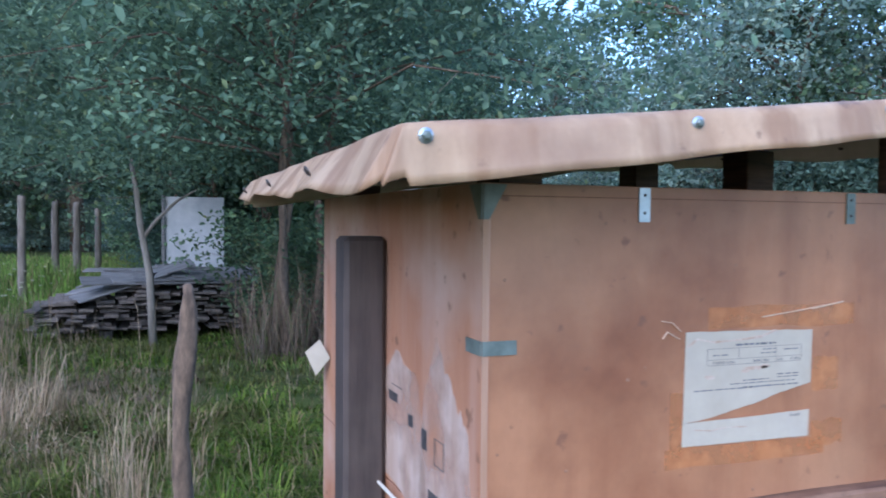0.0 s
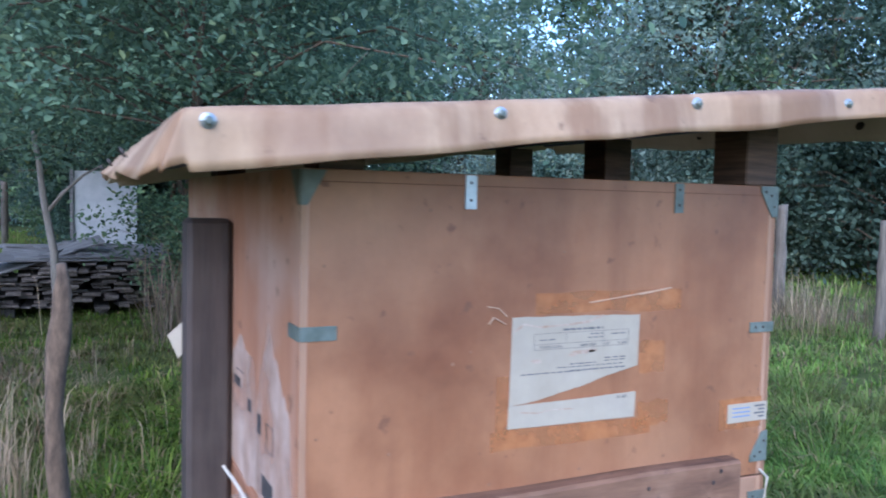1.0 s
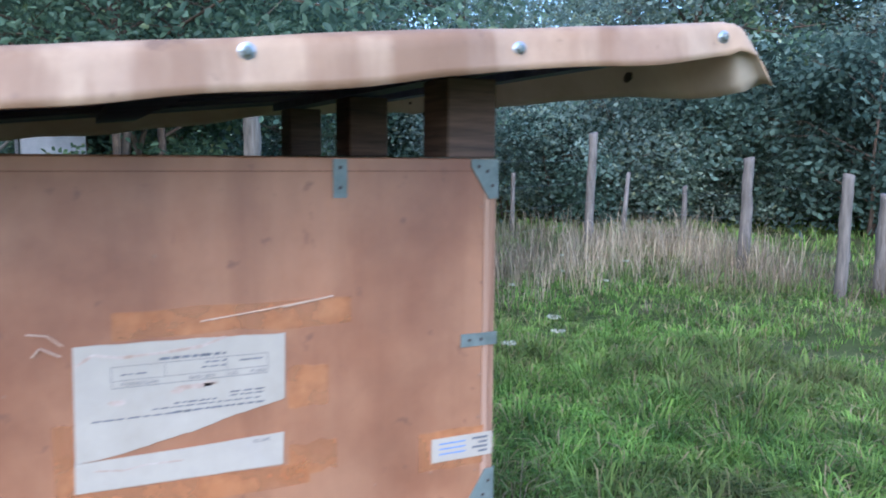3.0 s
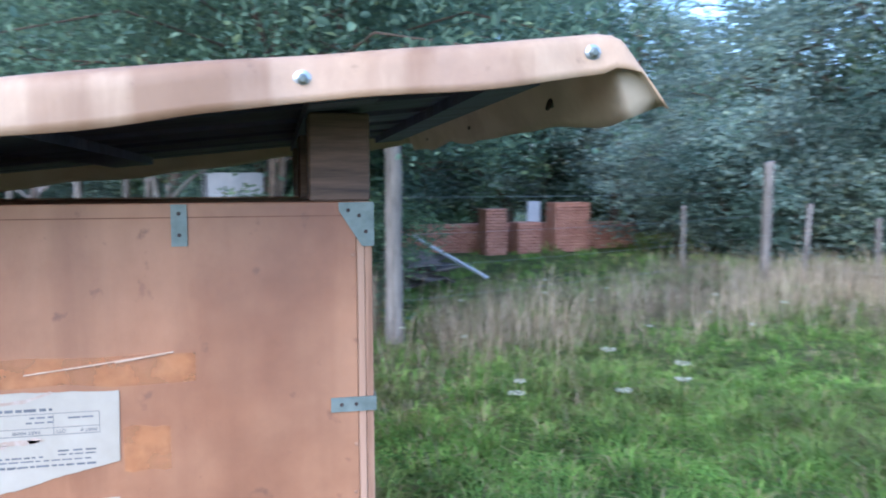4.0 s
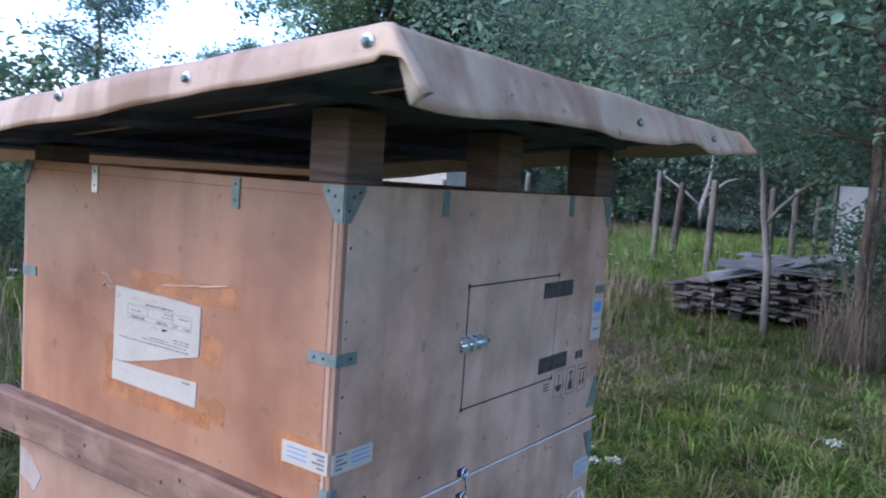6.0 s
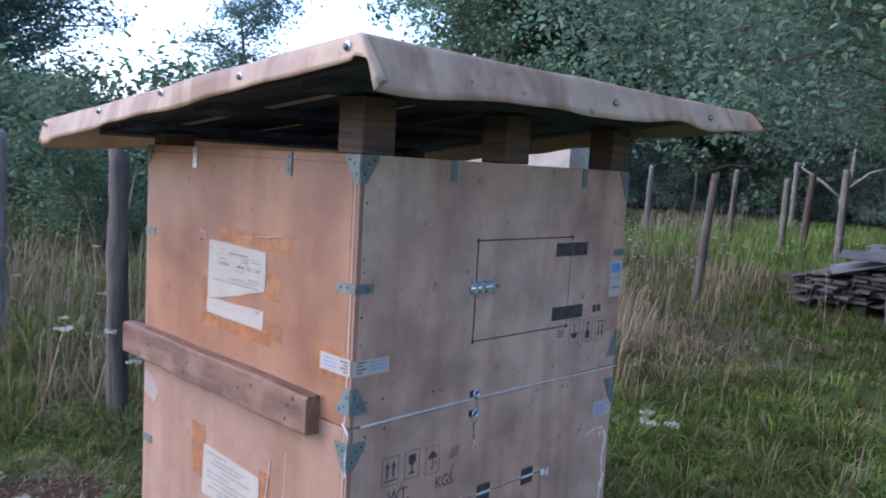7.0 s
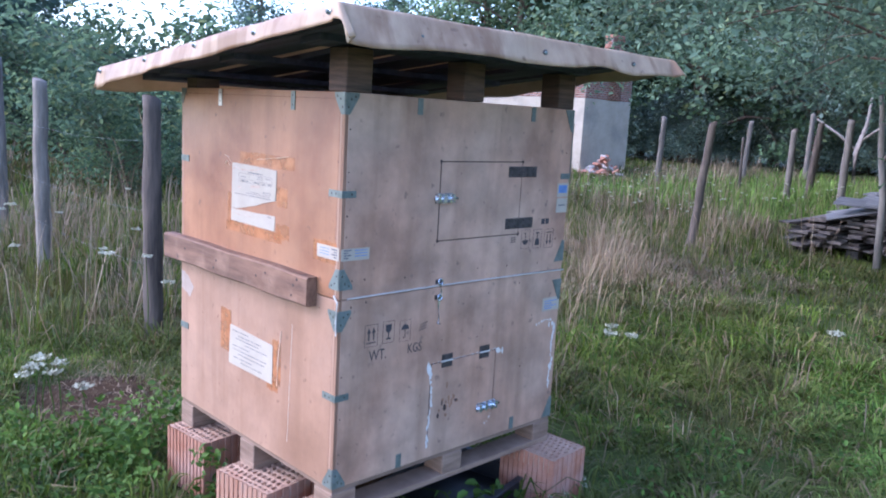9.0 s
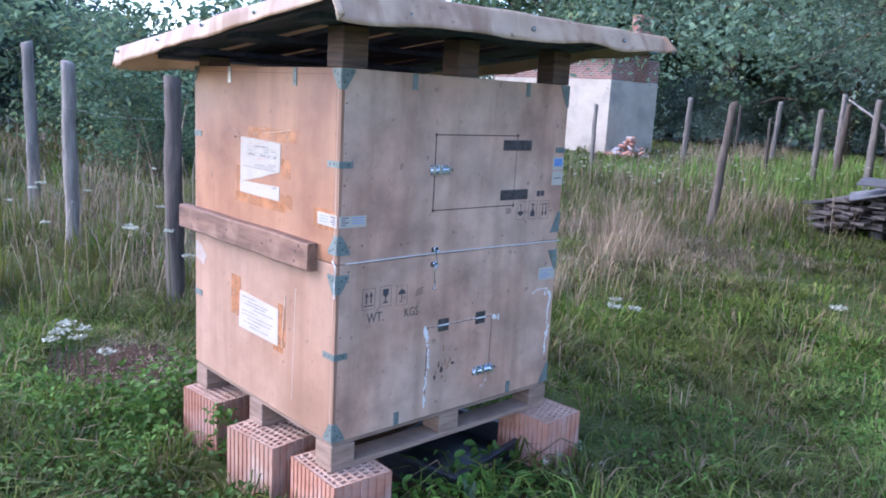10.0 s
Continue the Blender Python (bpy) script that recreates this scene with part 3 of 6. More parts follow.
for u in (0.28, 0.87):
    part("bottom_strap", poly("b", rect(u - 0.011, u + 0.011, Z0 + 0.002, Z0 + 0.05), 0.0002, 0.003), ZINC, lower)

# nail heads and knots
rnd = random.Random(5)
nails = [("a", u, v, upper) for u, v in ((-0.03, 1.53), (-0.028, 1.24), (-0.03, 1.165), (-0.83, 1.545), (-1.02, 1.45), (-0.78, 1.27), (-0.745, 1.29), (-1.03, 1.16),
                                         (-0.96, 1.05), (-0.70, 1.04), (-0.50, 1.045), (-0.22, 1.075), (-0.12, 1.08), (-0.035, 1.07), (-0.55, 1.47), (-0.90, 1.12))]
nails += [("a", u, v, lower) for u, v in ((-0.03, 0.93), (-0.03, 0.80), (-0.03, 0.72), (-0.025, 0.42), (-0.10, 0.93), (-0.9, 0.90), (-0.97, 0.5), (-0.5, 0.9))]
nails += [("b", u, v, upper) for u, v in ((0.022, 1.50), (0.022, 1.37), (0.022, 1.34), (0.022, 1.235), (0.022, 1.17), (0.05, 1.03), (0.10, 1.03), (0.27, 1.02), (0.62, 1.02),
                                          (0.78, 1.015), (0.96, 1.01), (1.09, 1.44), (1.09, 1.24), (1.06, 1.10), (0.55, 1.20))]
nails += [("b", u, v, lower) for u, v in ((0.05, 0.945), (0.11, 0.955), (0.05, 0.91), (0.022, 0.72), (0.022, 0.58), (0.022, 0.46), (0.022, 0.43), (0.69, 0.92), (0.86, 0.94),
                                          (0.95, 0.80), (0.90, 0.60), (0.64, 0.76), (0.46, 0.775), (0.46, 0.66))]
for face, u, v, c in nails:
    part("nail", disc_screw(on(face, u, v, -0.0005), on(face, 0, 0, 1) - on(face, 0, 0, 0), rnd.uniform(0.0022, 0.0036), 0.0014, 8), PLY_EDGE if face == "a" else GAP, c)


def blot(face, u, v, ru, rv, mat, parent, name="stain", w=0.0005, seed=0, n=18):
    pts = []
    for i in range(n):
        a = 2 * math.pi * i / n
        k = 1 + 0.45 * noise.noise(Vector((math.cos(a) * 2, math.sin(a) * 2, seed + u * 7 + v * 3)))
        pts.append((u + ru * k * math.cos(a), v + rv * k * math.sin(a)))
    return part(name, poly(face, pts, -0.0005, w), mat, parent)


def streak(face, pts, width, mat, parent, name, w=0.0012, label="", seed=0.0):
    """A narrow uneven run along pts."""
    bm = bmesh.new()
    fine = []
    for (u0, v0), (u1, v1) in zip(pts, pts[1:]):
        for k in range(8):
            f = k / 8
            fine.append((u0 + (u1 - u0) * f, v0 + (v1 - v0) * f))
    fine.append(pts[-1])
    left, right = [], []
    for i, (u, v) in enumerate(fine):
        a, b = fine[max(i - 1, 0)], fine[min(i + 1, len(fine) - 1)]
        d = Vector((b[0] - a[0], b[1] - a[1])).normalized()
        r = width * (0.55 + 0.8 * abs(noise.noise(Vector((u * 40 + seed, v * 40, 3)))))
        left.append((u - d.y * r, v + d.x * r))
        right.append((u + d.y * r, v - d.x * r))
    lo = [[bm.verts.new(on(face, *p, -0.0004)) for p in s] for s in (left, right)]
    hi = [[bm.verts.new(on(face, *p, w)) for p in s] for s in (left, right)]
    for i in range(len(fine) - 1):
        bm.faces.new((hi[0][i], hi[0][i + 1], hi[1][i + 1], hi[1][i]))
        bm.faces.new((hi[0][i], lo[0][i], lo[0][i + 1], hi[0][i + 1]))
        bm.faces.new((hi[1][i + 1], lo[1][i + 1], lo[1][i], hi[1][i]))
    bmesh.ops.recalc_face_normals(bm, faces=bm.faces[:])
    return part(name, bm, mat, parent, label)


def smear(pts, width, parent, seed):
    """Broken dabs of white filler along pts on the door side."""
    rr = random.Random(seed)
    bm = bmesh.new()
    for (u0, v0), (u1, v1) in zip(pts, pts[1:]):
        n = max(3, int(math.hypot(u1 - u0, v1 - v0) / 0.0045))
        for k in range(n):
            if rr.random() < 0.3:
                continue
            f = (k + rr.random()) / n
            u, v = u0 + (u1 - u0) * f + rr.gauss(0, width * 0.35), v0 + (v1 - v0) * f
            ru, rv = width * rr.uniform(0.25, 0.8), width * rr.uniform(0.5, 1.5)
            pts2 = [(u + ru * math.cos(a) * rr.uniform(0.7, 1.2), v + rv * math.sin(a) * rr.uniform(0.7, 1.2)) for a in np.linspace(0, 2 * math.pi, 9)[:-1]]
            poly("b", pts2, -0.0004, 0.0008 + 0.0002 * rr.random(), bm)
    return part("filler_smear", bm, FILLER, parent, "smears of white filler")


def words(u0, u1, v, h, own, face, seed, mat=None):
    """One unreadable printed line: short bars with gaps."""
    rr = random.Random(seed)
    bm = bmesh.new()
    u = u0
    while u < u1 - 0.003:
        w = rr.uniform(0.005, 0.017)
        poly(face, rect(u, min(u + w, u1), v - h / 2 * rr.uniform(0.8, 1.0), v + h / 2 * rr.uniform(0.8, 1.0)), 0.0019, 0.0023, bm)
        u += w + rr.uniform(0.0018, 0.0045)
    return part("print_line", bm, mat or INK, own)


# upper delivery sheet, torn, upside down, with tape remains
def ragged(pts, amp, seed):
    out = []
    for (u0, v0), (u1, v1) in zip(pts, pts[1:] + pts[:1]):
        for k in range(6):
            f = k / 6
            s = 0 if k == 0 else amp * noise.noise(Vector((u0 * 30 + f * 9, v0 * 30, seed)))
            out.append((u0 + (u1 - u0) * f, v0 + (v1 - v0) * f + s))
    return out


for i, r in enumerate((rect(-0.61, -0.26, 1.352, 1.393), rect(-0.362, -0.298, 1.225, 1.287), rect(-0.362, -0.285, 1.115, 1.165), rect(-0.700, -0.33, 1.100, 1.136), rect(-0.69, -0.664, 1.12, 1.24))):
    part("tape", poly("a", ragged(r, 0.008, i), -0.0004, 0.0002 + 0.00025 * i), TAPE, upper, "orange-brown tape remains")
for pts in ([(-0.49, 1.372), (-0.40, 1.382), (-0.29, 1.396)], [(-0.37, 1.384), (-0.30, 1.394)], [(-0.715, 1.372), (-0.69, 1.368), (-0.672, 1.352)], [(-0.71, 1.34), (-0.70, 1.352), (-0.675, 1.338)]):
    streak("a", pts, 0.0009, CLEAR, upper, "tape_curl", 0.004)
top_piece = [(-0.660, 1.349), (-0.56, 1.3485), (-0.46, 1.346), (-0.366, 1.344), (-0.367, 1.29), (-0.368, 1.242), (-0.40, 1.235), (-0.45, 1.224), (-0.50, 1.210), (-0.55, 1.201), (-0.60, 1.190), (-0.663, 1.183)]
low_piece = [(-0.664, 1.183), (-0.60, 1.184), (-0.50, 1.185), (-0.43, 1.187), (-0.370, 1.188), (-0.372, 1.137), (-0.47, 1.138), (-0.57, 1.139), (-0.665, 1.140)]
sheet_a = part("paper_sheet", poly("a", ragged(top_piece, 0.0015, 1), 0.0004, 0.0020), PAPER, upper, "torn white paper with faded print, upside down")
sheet_b = part("paper_sheet", poly("a", ragged(low_piece, 0.001, 2), 0.0004, 0.0020), PAPER, upper, "torn lower strip of white paper")
streak("a", [(-0.657, 1.322), (-0.635, 1.336), (-0.60, 1.329), (-0.54, 1.331), (-0.49, 1.335), (-0.455, 1.346)], 0.0026, RUST, sheet_a, "tear_line", 0.0028)
streak("a", [(-0.64, 1.170), (-0.60, 1.165), (-0.57, 1.169), (-0.52, 1.167)], 0.0012, RUST, sheet_b, "tear_line", 0.0027)
for u, v, ru, rv in ((-0.50, 1.277, 0.026, 0.0035), (-0.525, 1.272, 0.009, 0.003), (-0.605, 1.264, 0.012, 0.004), (-0.48, 1.279, 0.008, 0.004)):
    blot("a", u, v, ru, rv, RUST, sheet_a, w=0.0025, seed=2)
bars = [(-0.455, -0.548, 1.322, 0.005), (-0.455, -0.485, 1.311, 0.003), (-0.40, -0.435, 1.309, 0.003), (-0.455, -0.49, 1.304, 0.003), (-0.565, -0.60, 1.304, 0.003),
        (-0.395, -0.43, 1.262, 0.003), (-0.43, -0.45, 1.262, 0.003), (-0.40, -0.56, 1.249, 0.0025), (-0.47, -0.53, 1.2545, 0.0032), (-0.40, -0.45, 1.2565, 0.0025), (-0.50, -0.64, 1.2405, 0.003), (-0.40, -0.53, 1.2415, 0.0035)]
for i, (u1, u0, v, h) in enumerate(bars):
    words(u0, u1, v, h * 0.85, sheet_a, "a", i)
for r in (rect(-0.612, -0.393, 1.3158, 1.3165), rect(-0.612, -0.393, 1.2852, 1.2860), rect(-0.612, -0.393, 1.2955, 1.2962), rect(-0.6125, -0.6117, 1.286, 1.316), rect(-0.3937, -0.393, 1.286, 1.316), rect(-0.4545, -0.4538, 1.286, 1.316), rect(-0.541, -0.5403, 1.296, 1.316)):
    part("print_rule", poly("a", r, 0.0019, 0.0023), INK, sheet_a)
turned = Matrix.Rotation(math.pi, 4, "Z")
for text, u, v, s, own in (("PART #", -0.408, 1.2905, 0.0068, sheet_a), ("QTY", -0.445, 1.2905, 0.0068, sheet_a), ("PART NAME", -0.49, 1.2905, 0.0068, sheet_a),
                           ("PARTS ORDER #", -0.575, 1.2905, 0.0068, sheet_a), ("SHIP TO:", -0.405, 1.181, 0.0068, sheet_b)):
    letters("print_word", text, s, Matrix.Translation((u, -0.0022, v)) @ FACE_A @ turned, INK, own)

# lower delivery sheet
for i, r in enumerate((rect(-0.735, -0.655, 0.64, 0.80), rect(-0.37, -0.315, 0.60, 0.76), rect(-0.40, -0.33, 0.575, 0.61))):
    part("tape", poly("a", ragged(r, 0.008, i + 7), -0.0004, 0.0002 + 0.00025 * i), TAPE, lower, "orange-brown tape remains")
sheet_c = part("paper_sheet", poly("a", ragged([(-0.660, 0.748), (-0.366, 0.736), (-0.366, 0.596), (-0.668, 0.598)], 0.0015, 4), 0.0004, 0.0020), PAPER, lower, "white paper sheet with faded print")
for k, (u0, u1, v) in enumerate(((-0.64, -0.53, 0.730), (-0.60, -0.44, 0.715), (-0.62, -0.46, 0.703), (-0.55, -0.40, 0.690), (-0.64, -0.52, 0.674), (-0.64, -0.40, 0.660), (-0.60, -0.42, 0.646), (-0.63, -0.50, 0.63), (-0.58, -0.43, 0.617))):
    words(u0, u1, v, 0.0034, sheet_c, "a", 40 + k)
streak("a", [(-0.315, 0.80), (-0.33, 0.70), (-0.335, 0.60)], 0.002, CLEAR, lower, "tape_curl", 0.003)
streak("a", [(-0.25, 0.84), (-0.255, 0.7), (-0.262, 0.5), (-0.265, 0.42)], 0.0006, FILLER, lower, "crack", 0.0006)

# small labels round the corner and at the edges
lab = part("shipping_label", poly("a", rect(-0.119, -0.004, 1.096, 1.137), 0.0003, 0.0020), PAPER, upper, "small white label round the corner")
part("label_tape", poly("a", ragged(rect(-0.142, -0.02, 1.082, 1.15), 0.006, 3), -0.0004, 0.0003), TAPE, upper)
poly_b = part("shipping_label", poly("b", rect(0.004, 0.113, 1.096, 1.134), 0.0003, 0.0020), PAPER, upper, "small white label round the corner")
for own, face, s in ((lab, "a", -1), (poly_b, "b", 1)):
    for k in range(4):
        a = [s * 0.012, s * (0.030 + 0.012 * (k % 2))]
        part("print_line", poly(face, rect(min(a), max(a), 1.103 + k * 0.008, 1.107 + k * 0.008), 0.0019, 0.0024), INK, own)
    a = [s * 0.055, s * 0.105]
    for k in range(3):
        part("print_line", poly(face, rect(min(a), max(a), 1.108 + k * 0.009, 1.1105 + k * 0.009), 0.0019, 0.0024), BLUE_INK, own)
la = part("edge_label", poly("b", rect(1.048, D - 0.002, 1.268, 1.322), 0.0003, 0.0020), PAPER, upper, "white label with blue print")
part("print_block", poly("b", rect(1.056, D - 0.01, 1.283, 1.314), 0.0019, 0.0024), BLUE_INK, la)
lb = part("edge_label", poly("b", rect(1.050, D - 0.002, 1.205, 1.262), 0.0003, 0.0020), PAPER, upper, "small white label at the edge")
part("print_line", poly("b", rect(1.062, D - 0.014, 1.232, 1.237), 0.0019, 0.0024), INK, lb)
lc = part("edge_label", poly("b", rect(1.012, D - 0.002, 0.806, 0.86), 0.0003, 0.0020), PAPER, lower, "small white label at the edge")
for k in range(4):
    part("print_line", poly("b", rect(1.022, 1.07 + 0.03 * (k % 2), 0.815 + k * 0.010, 0.818 + k * 0.010), 0.0019, 0.0024), BLUE_INK, lc)
part("paper_patch", poly("a", ragged([(-W + 0.002, 0.885), (-1.0, 0.868), (-0.955, 0.83), (-0.985, 0.785), (-W + 0.002, 0.81)], 0.006, 8), 0.0003, 0.0012), FILM, lower, "torn film patch at the edge")

# hatch in the upper crate
hatch = part("hatch_door", poly("b", rect(0.412, 0.826, 1.136, 1.402), -0.001, 0.0012), PLY_SIDE, upper, "small cut-out hatch, closed")
for r in (rect(0.407, 0.411, 1.132, 1.407), rect(0.407, 0.831, 1.4025, 1.4065), rect(0.407, 0.831, 1.1315, 1.1352), rect(0.8275, 0.8295, 1.132, 1.407)):
    part("saw_cut", poly("b", r, -0.0004, 0.0007), GAP, upper, "dark saw cut round the hatch")
for u, v in ((0.409, 1.404), (0.829, 1.404), (0.409, 1.134), (0.829, 1.134)):
    blot("b", u, v, 0.006, 0.007, GAP, upper, "drill_hole", 0.0009, 4, 10)


def butt_hinge(u0, u1, v, h, parent):
    hin = part("hinge", poly("b", rect(u0, u1, v - h / 2, v + h / 2), 0.0012, 0.0036), HINGE, parent, "dark flat butt hinge")
    m = (u0 + u1) / 2
    part("pin", tube([on("b", m, v - h / 2, 0.004), on("b", m, v + h / 2, 0.004)], 0.003, 8), HINGE, hin)
    for fu in (0.12, 0.36, 0.64, 0.88):
        for fv in (-0.28, 0.28):
            part("screw", disc_screw(on("b", u0 + (u1 - u0) * fu, v + fv * h, 0.0034), (1, 0, 0), 0.0036, 0.0012, 8), GAP, hin)
    return hin


butt_hinge(0.752, 0.910, 1.368, 0.040, hatch)
butt_hinge(0.752, 0.907, 1.175, 0.040, hatch)


def barrel_bolt(u0, u1, v, parent):
    h = 0.034
    bolt = part("bolt_latch", poly("b", rect(u0, u1, v - h / 2, v + h / 2), 0.001, 0.003), BRIGHT, parent, "bright zinc barrel bolt")
    part("bolt_rod", tube([on("b", u0 - 0.008, v, 0.010), on("b", u1 + 0.018, v, 0.010)], 0.0055, 8), BRIGHT, bolt, smooth=True)
    for f in (0.1, 0.42, 0.75, 0.95):
        u = u0 + (u1 - u0) * f
        part("bolt_loop", poly("b", rect(u - 0.006, u + 0.006, v - h * 0.42, v + h * 0.42), 0.003, 0.0175), BRIGHT, bolt)
    part("bolt_knob", tube([on("b", u1 - 0.02, v, 0.012), on("b", u1 - 0.018, v + 0.004, 0.03)], 0.004, 8), BRIGHT, bolt)
    for f in (0.06, 0.3, 0.6, 0.9):
        for s in (-0.38, 0.38):
            part("screw", disc_screw(on("b", u0 + (u1 - u0) * f, v + s * h, 0.003), (1, 0, 0), 0.004, 0.003, 8), HINGE, bolt)
    return bolt


barrel_bolt(0.388, 0.468, 1.280, hatch)

# hatch in the lower crate
hatch2 = part("hatch_door", poly("b", rect(0.416, 0.748, 0.384, 0.692), -0.001, 0.0009), PLY_SIDE, lower, "small lower hatch, closed, paint-smeared")
for r in (rect(0.412, 0.415, 0.382, 0.695), rect(0.749, 0.751, 0.45, 0.695), rect(0.412, 0.751, 0.6925, 0.695)):
    part("saw_cut", poly("b", r, -0.0004, 0.0006), GAP, lower)
for u in (0.490, 0.684):
    hin = part("hinge", poly("b", rect(u - 0.026, u + 0.026, 0.672, 0.72), 0.0010, 0.0034), HINGE, hatch2, "dark flat butt hinge")
    part("pin", tube([on("b", u - 0.026, 0.696, 0.004), on("b", u + 0.026, 0.696, 0.004)], 0.003, 8), CORD, hin)
smear([(0.425, 0.6955), (0.75, 0.698)], 0.0025, lower, 7)
barrel_bolt(0.66, 0.76, 0.478, hatch2)
smear([(0.398, 0.695), (0.412, 0.655)], 0.014, lower, 1)
smear([(0.416, 0.665), (0.420, 0.60), (0.426, 0.545), (0.416, 0.50), (0.412, 0.44), (0.410, 0.385)], 0.007, lower, 2)
smear([(0.752, 0.69), (0.785, 0.682)], 0.010, lower, 3)
smear([(0.70, 0.405), (0.73, 0.412), (0.74, 0.44)], 0.004, lower, 4)
smear([(1.06, 0.745), (1.095, 0.75), (1.10, 0.72), (1.085, 0.66), (1.10, 0.60), (1.085, 0.52), (1.09, 0.47)], 0.008, lower, 5)
smear([(0.98, 0.755), (1.03, 0.77), (1.08, 0.765)], 0.004, lower, 6)
rr = random.Random(9)
for k in range(16):
    blot("b", 0.51 + rr.gauss(0, 0.035), 0.53 + rr.gauss(0, 0.04), rr.uniform(0.003, 0.009), rr.uniform(0.004, 0.012), GAP if k % 5 == 0 else PLY_EDGE, lower, "dirt_spot", 0.0011 + 0.00004 * k, k)

# stencilled marks
def mark(outline_pts, name, parent, label=""):
    bm = bmesh.new()
    for pts in outline_pts:
        poly("b", pts, -0.0004, 0.0008, bm)
    return part(name, bm, INK_DARK, parent, label)


def frame_lines(u, v, w, h, t=0.0016):
    return [rect(u - w, u + w, v - h - t, v - h), rect(u - w, u + w, v + h, v + h + t), rect(u - w - t, u - w, v - h - t, v + h + t), rect(u + w, u + w + t, v - h - t, v + h + t)]


def arrow_sign(u, v, parent, s=1):
    out = frame_lines(u, v, 0.026, 0.036, 0.0012)
    for d in (-0.010, 0.010):
        out += [rect(u + d - 0.0026, u + d + 0.0026, *sorted((v - s * 0.016, v + s * 0.010))), [(u + d - 0.008, v + s * 0.009), (u + d + 0.008, v + s * 0.009), (u + d, v + s * 0.026)]]
    out.append(rect(u - 0.020, u + 0.020, *sorted((v - s * 0.026, v - s * 0.022))))
    return mark(out, "arrow_mark", parent, "black stencilled arrows in a frame")


def glass_sign(u, v, parent, s=1):
    out = frame_lines(u, v, 0.024, 0.036, 0.0012)
    out += [[(u - 0.013, v + s * 0.026), (u + 0.013, v + s * 0.026), (u + 0.012, v + s * 0.006), (u + 0.004, v - s * 0.002), (u - 0.004, v - s * 0.002), (u - 0.012, v + s * 0.006)],
            rect(u - 0.0022, u + 0.0022, *sorted((v - s * 0.02, v))), rect(u - 0.010, u + 0.010, *sorted((v - s * 0.025, v - s * 0.020)))]
    return mark(out, "glass_mark", parent, "black stencilled glass in a frame")


def umbrella_sign(u, v, parent, s=1):
    out = frame_lines(u, v, 0.024, 0.036, 0.0008)
    out += [[(u + 0.017 * math.cos(math.pi * k / 8), v + s * (0.004 + 0.018 * math.sin(math.pi * k / 8))) for k in range(9)],
            rect(u - 0.0014, u + 0.0014, *sorted((v - s * 0.022, v + s * 0.004))), rect(u - 0.009, u + 0.0014, *sorted((v - s * 0.024, v - s * 0.0215)))]
    return mark(out, "umbrella_mark", parent, "black stencilled umbrella in a frame")


arrow_sign(0.137, 0.840, lower)
glass_sign(0.210, 0.842, lower)
umbrella_sign(0.283, 0.836, lower)
mark([[(0.345 + 0.003 * k, 0.824 + 0.010 * k), (0.378 + 0.003 * k, 0.832 + 0.010 * k), (0.378 + 0.003 * k, 0.835 + 0.010 * k), (0.345 + 0.003 * k, 0.827 + 0.010 * k)] for k in range(3)], "stacking_mark", lower)
letters("stencil_word", "WT.", 0.051, Matrix.Translation((0.0006, 0.168, 0.769)) @ FACE_B @ Matrix.Diagonal((0.78, 1, 1, 1)), INK_DARK, lower, "black stencilled letters")
letters("stencil_word", "KGS", 0.046, Matrix.Translation((0.0006, 0.330, 0.768)) @ FACE_B @ Matrix.Diagonal((0.78, 1, 1, 1)), INK_DARK, lower, "black stencilled letters")
arrow_sign(1.018, 1.105, upper, -1)
glass_sign(0.947, 1.108, upper, -1)
umbrella_sign(0.876, 1.110, upper, -1)
mark([rect(0.79, 0.82, 1.118 - 0.008 * k, 1.121 - 0.008 * k) for k in range(3)], "stacking_mark", upper)
mark([rect(0.965, 0.985, 1.163, 1.185), rect(0.99, 1.01, 1.163, 1.185)], "faint_mark", upper)
# faint marks on the beam side
for pts in (rect(0.40, 0.47, 1.19, 1.192), rect(0.43, 0.49, 1.155, 1.175), rect(0.33, 0.36, 1.125, 1.15), rect(0.25, 0.28, 1.10, 1.14), rect(0.16, 0.21, 1.085, 1.087), rect(0.16, 0.21, 1.135, 1.137), rect(0.16, 0.163, 1.085, 1.137), rect(0.207, 0.21, 1.085, 1.137), rect(0.16, 0.24, 0.99, 1.03)):
    part("faint_mark", poly("l", pts, -0.0004, 0.0008), INK_DARK, upper)
for k, pts in enumerate(([(0.03, 0.98), (0.30, 0.98), (0.27, 1.20), (0.20, 1.33), (0.12, 1.24), (0.05, 1.18)], [(0.24, 0.975), (0.62, 0.975), (0.58, 1.16), (0.44, 1.27), (0.30, 1.22)],
                         [(0.03, 0.40), (0.6, 0.40), (0.58, 0.85), (0.36, 0.95), (0.06, 0.90)])):
    part("bleached_patch", poly("l", ragged(pts, 0.03, 40 + k), -0.0006, 0.0003), BLEACH, lower if k == 2 else upper, "chalky pale weathered patch")
bm = bmesh.new()
rim = [(D - 0.09, 1.155, 0.003), (D - 0.06, 1.205, 0.026), (D - 0.03, 1.165, 0.062), (D - 0.055, 1.10, 0.036)]
low = [bm.verts.new(on("l", *p)) for p in rim]
top = [bm.verts.new(on("l", *p) + Vector((0, -0.0015, 0))) for p in rim]
bm.faces.new(low)
bm.faces.new(top[::-1])
for k in range(4):
    bm.faces.new((low[k], low[(k + 1) % 4], top[(k + 1) % 4], top[k]))
bmesh.ops.recalc_face_normals(bm, faces=bm.faces[:])
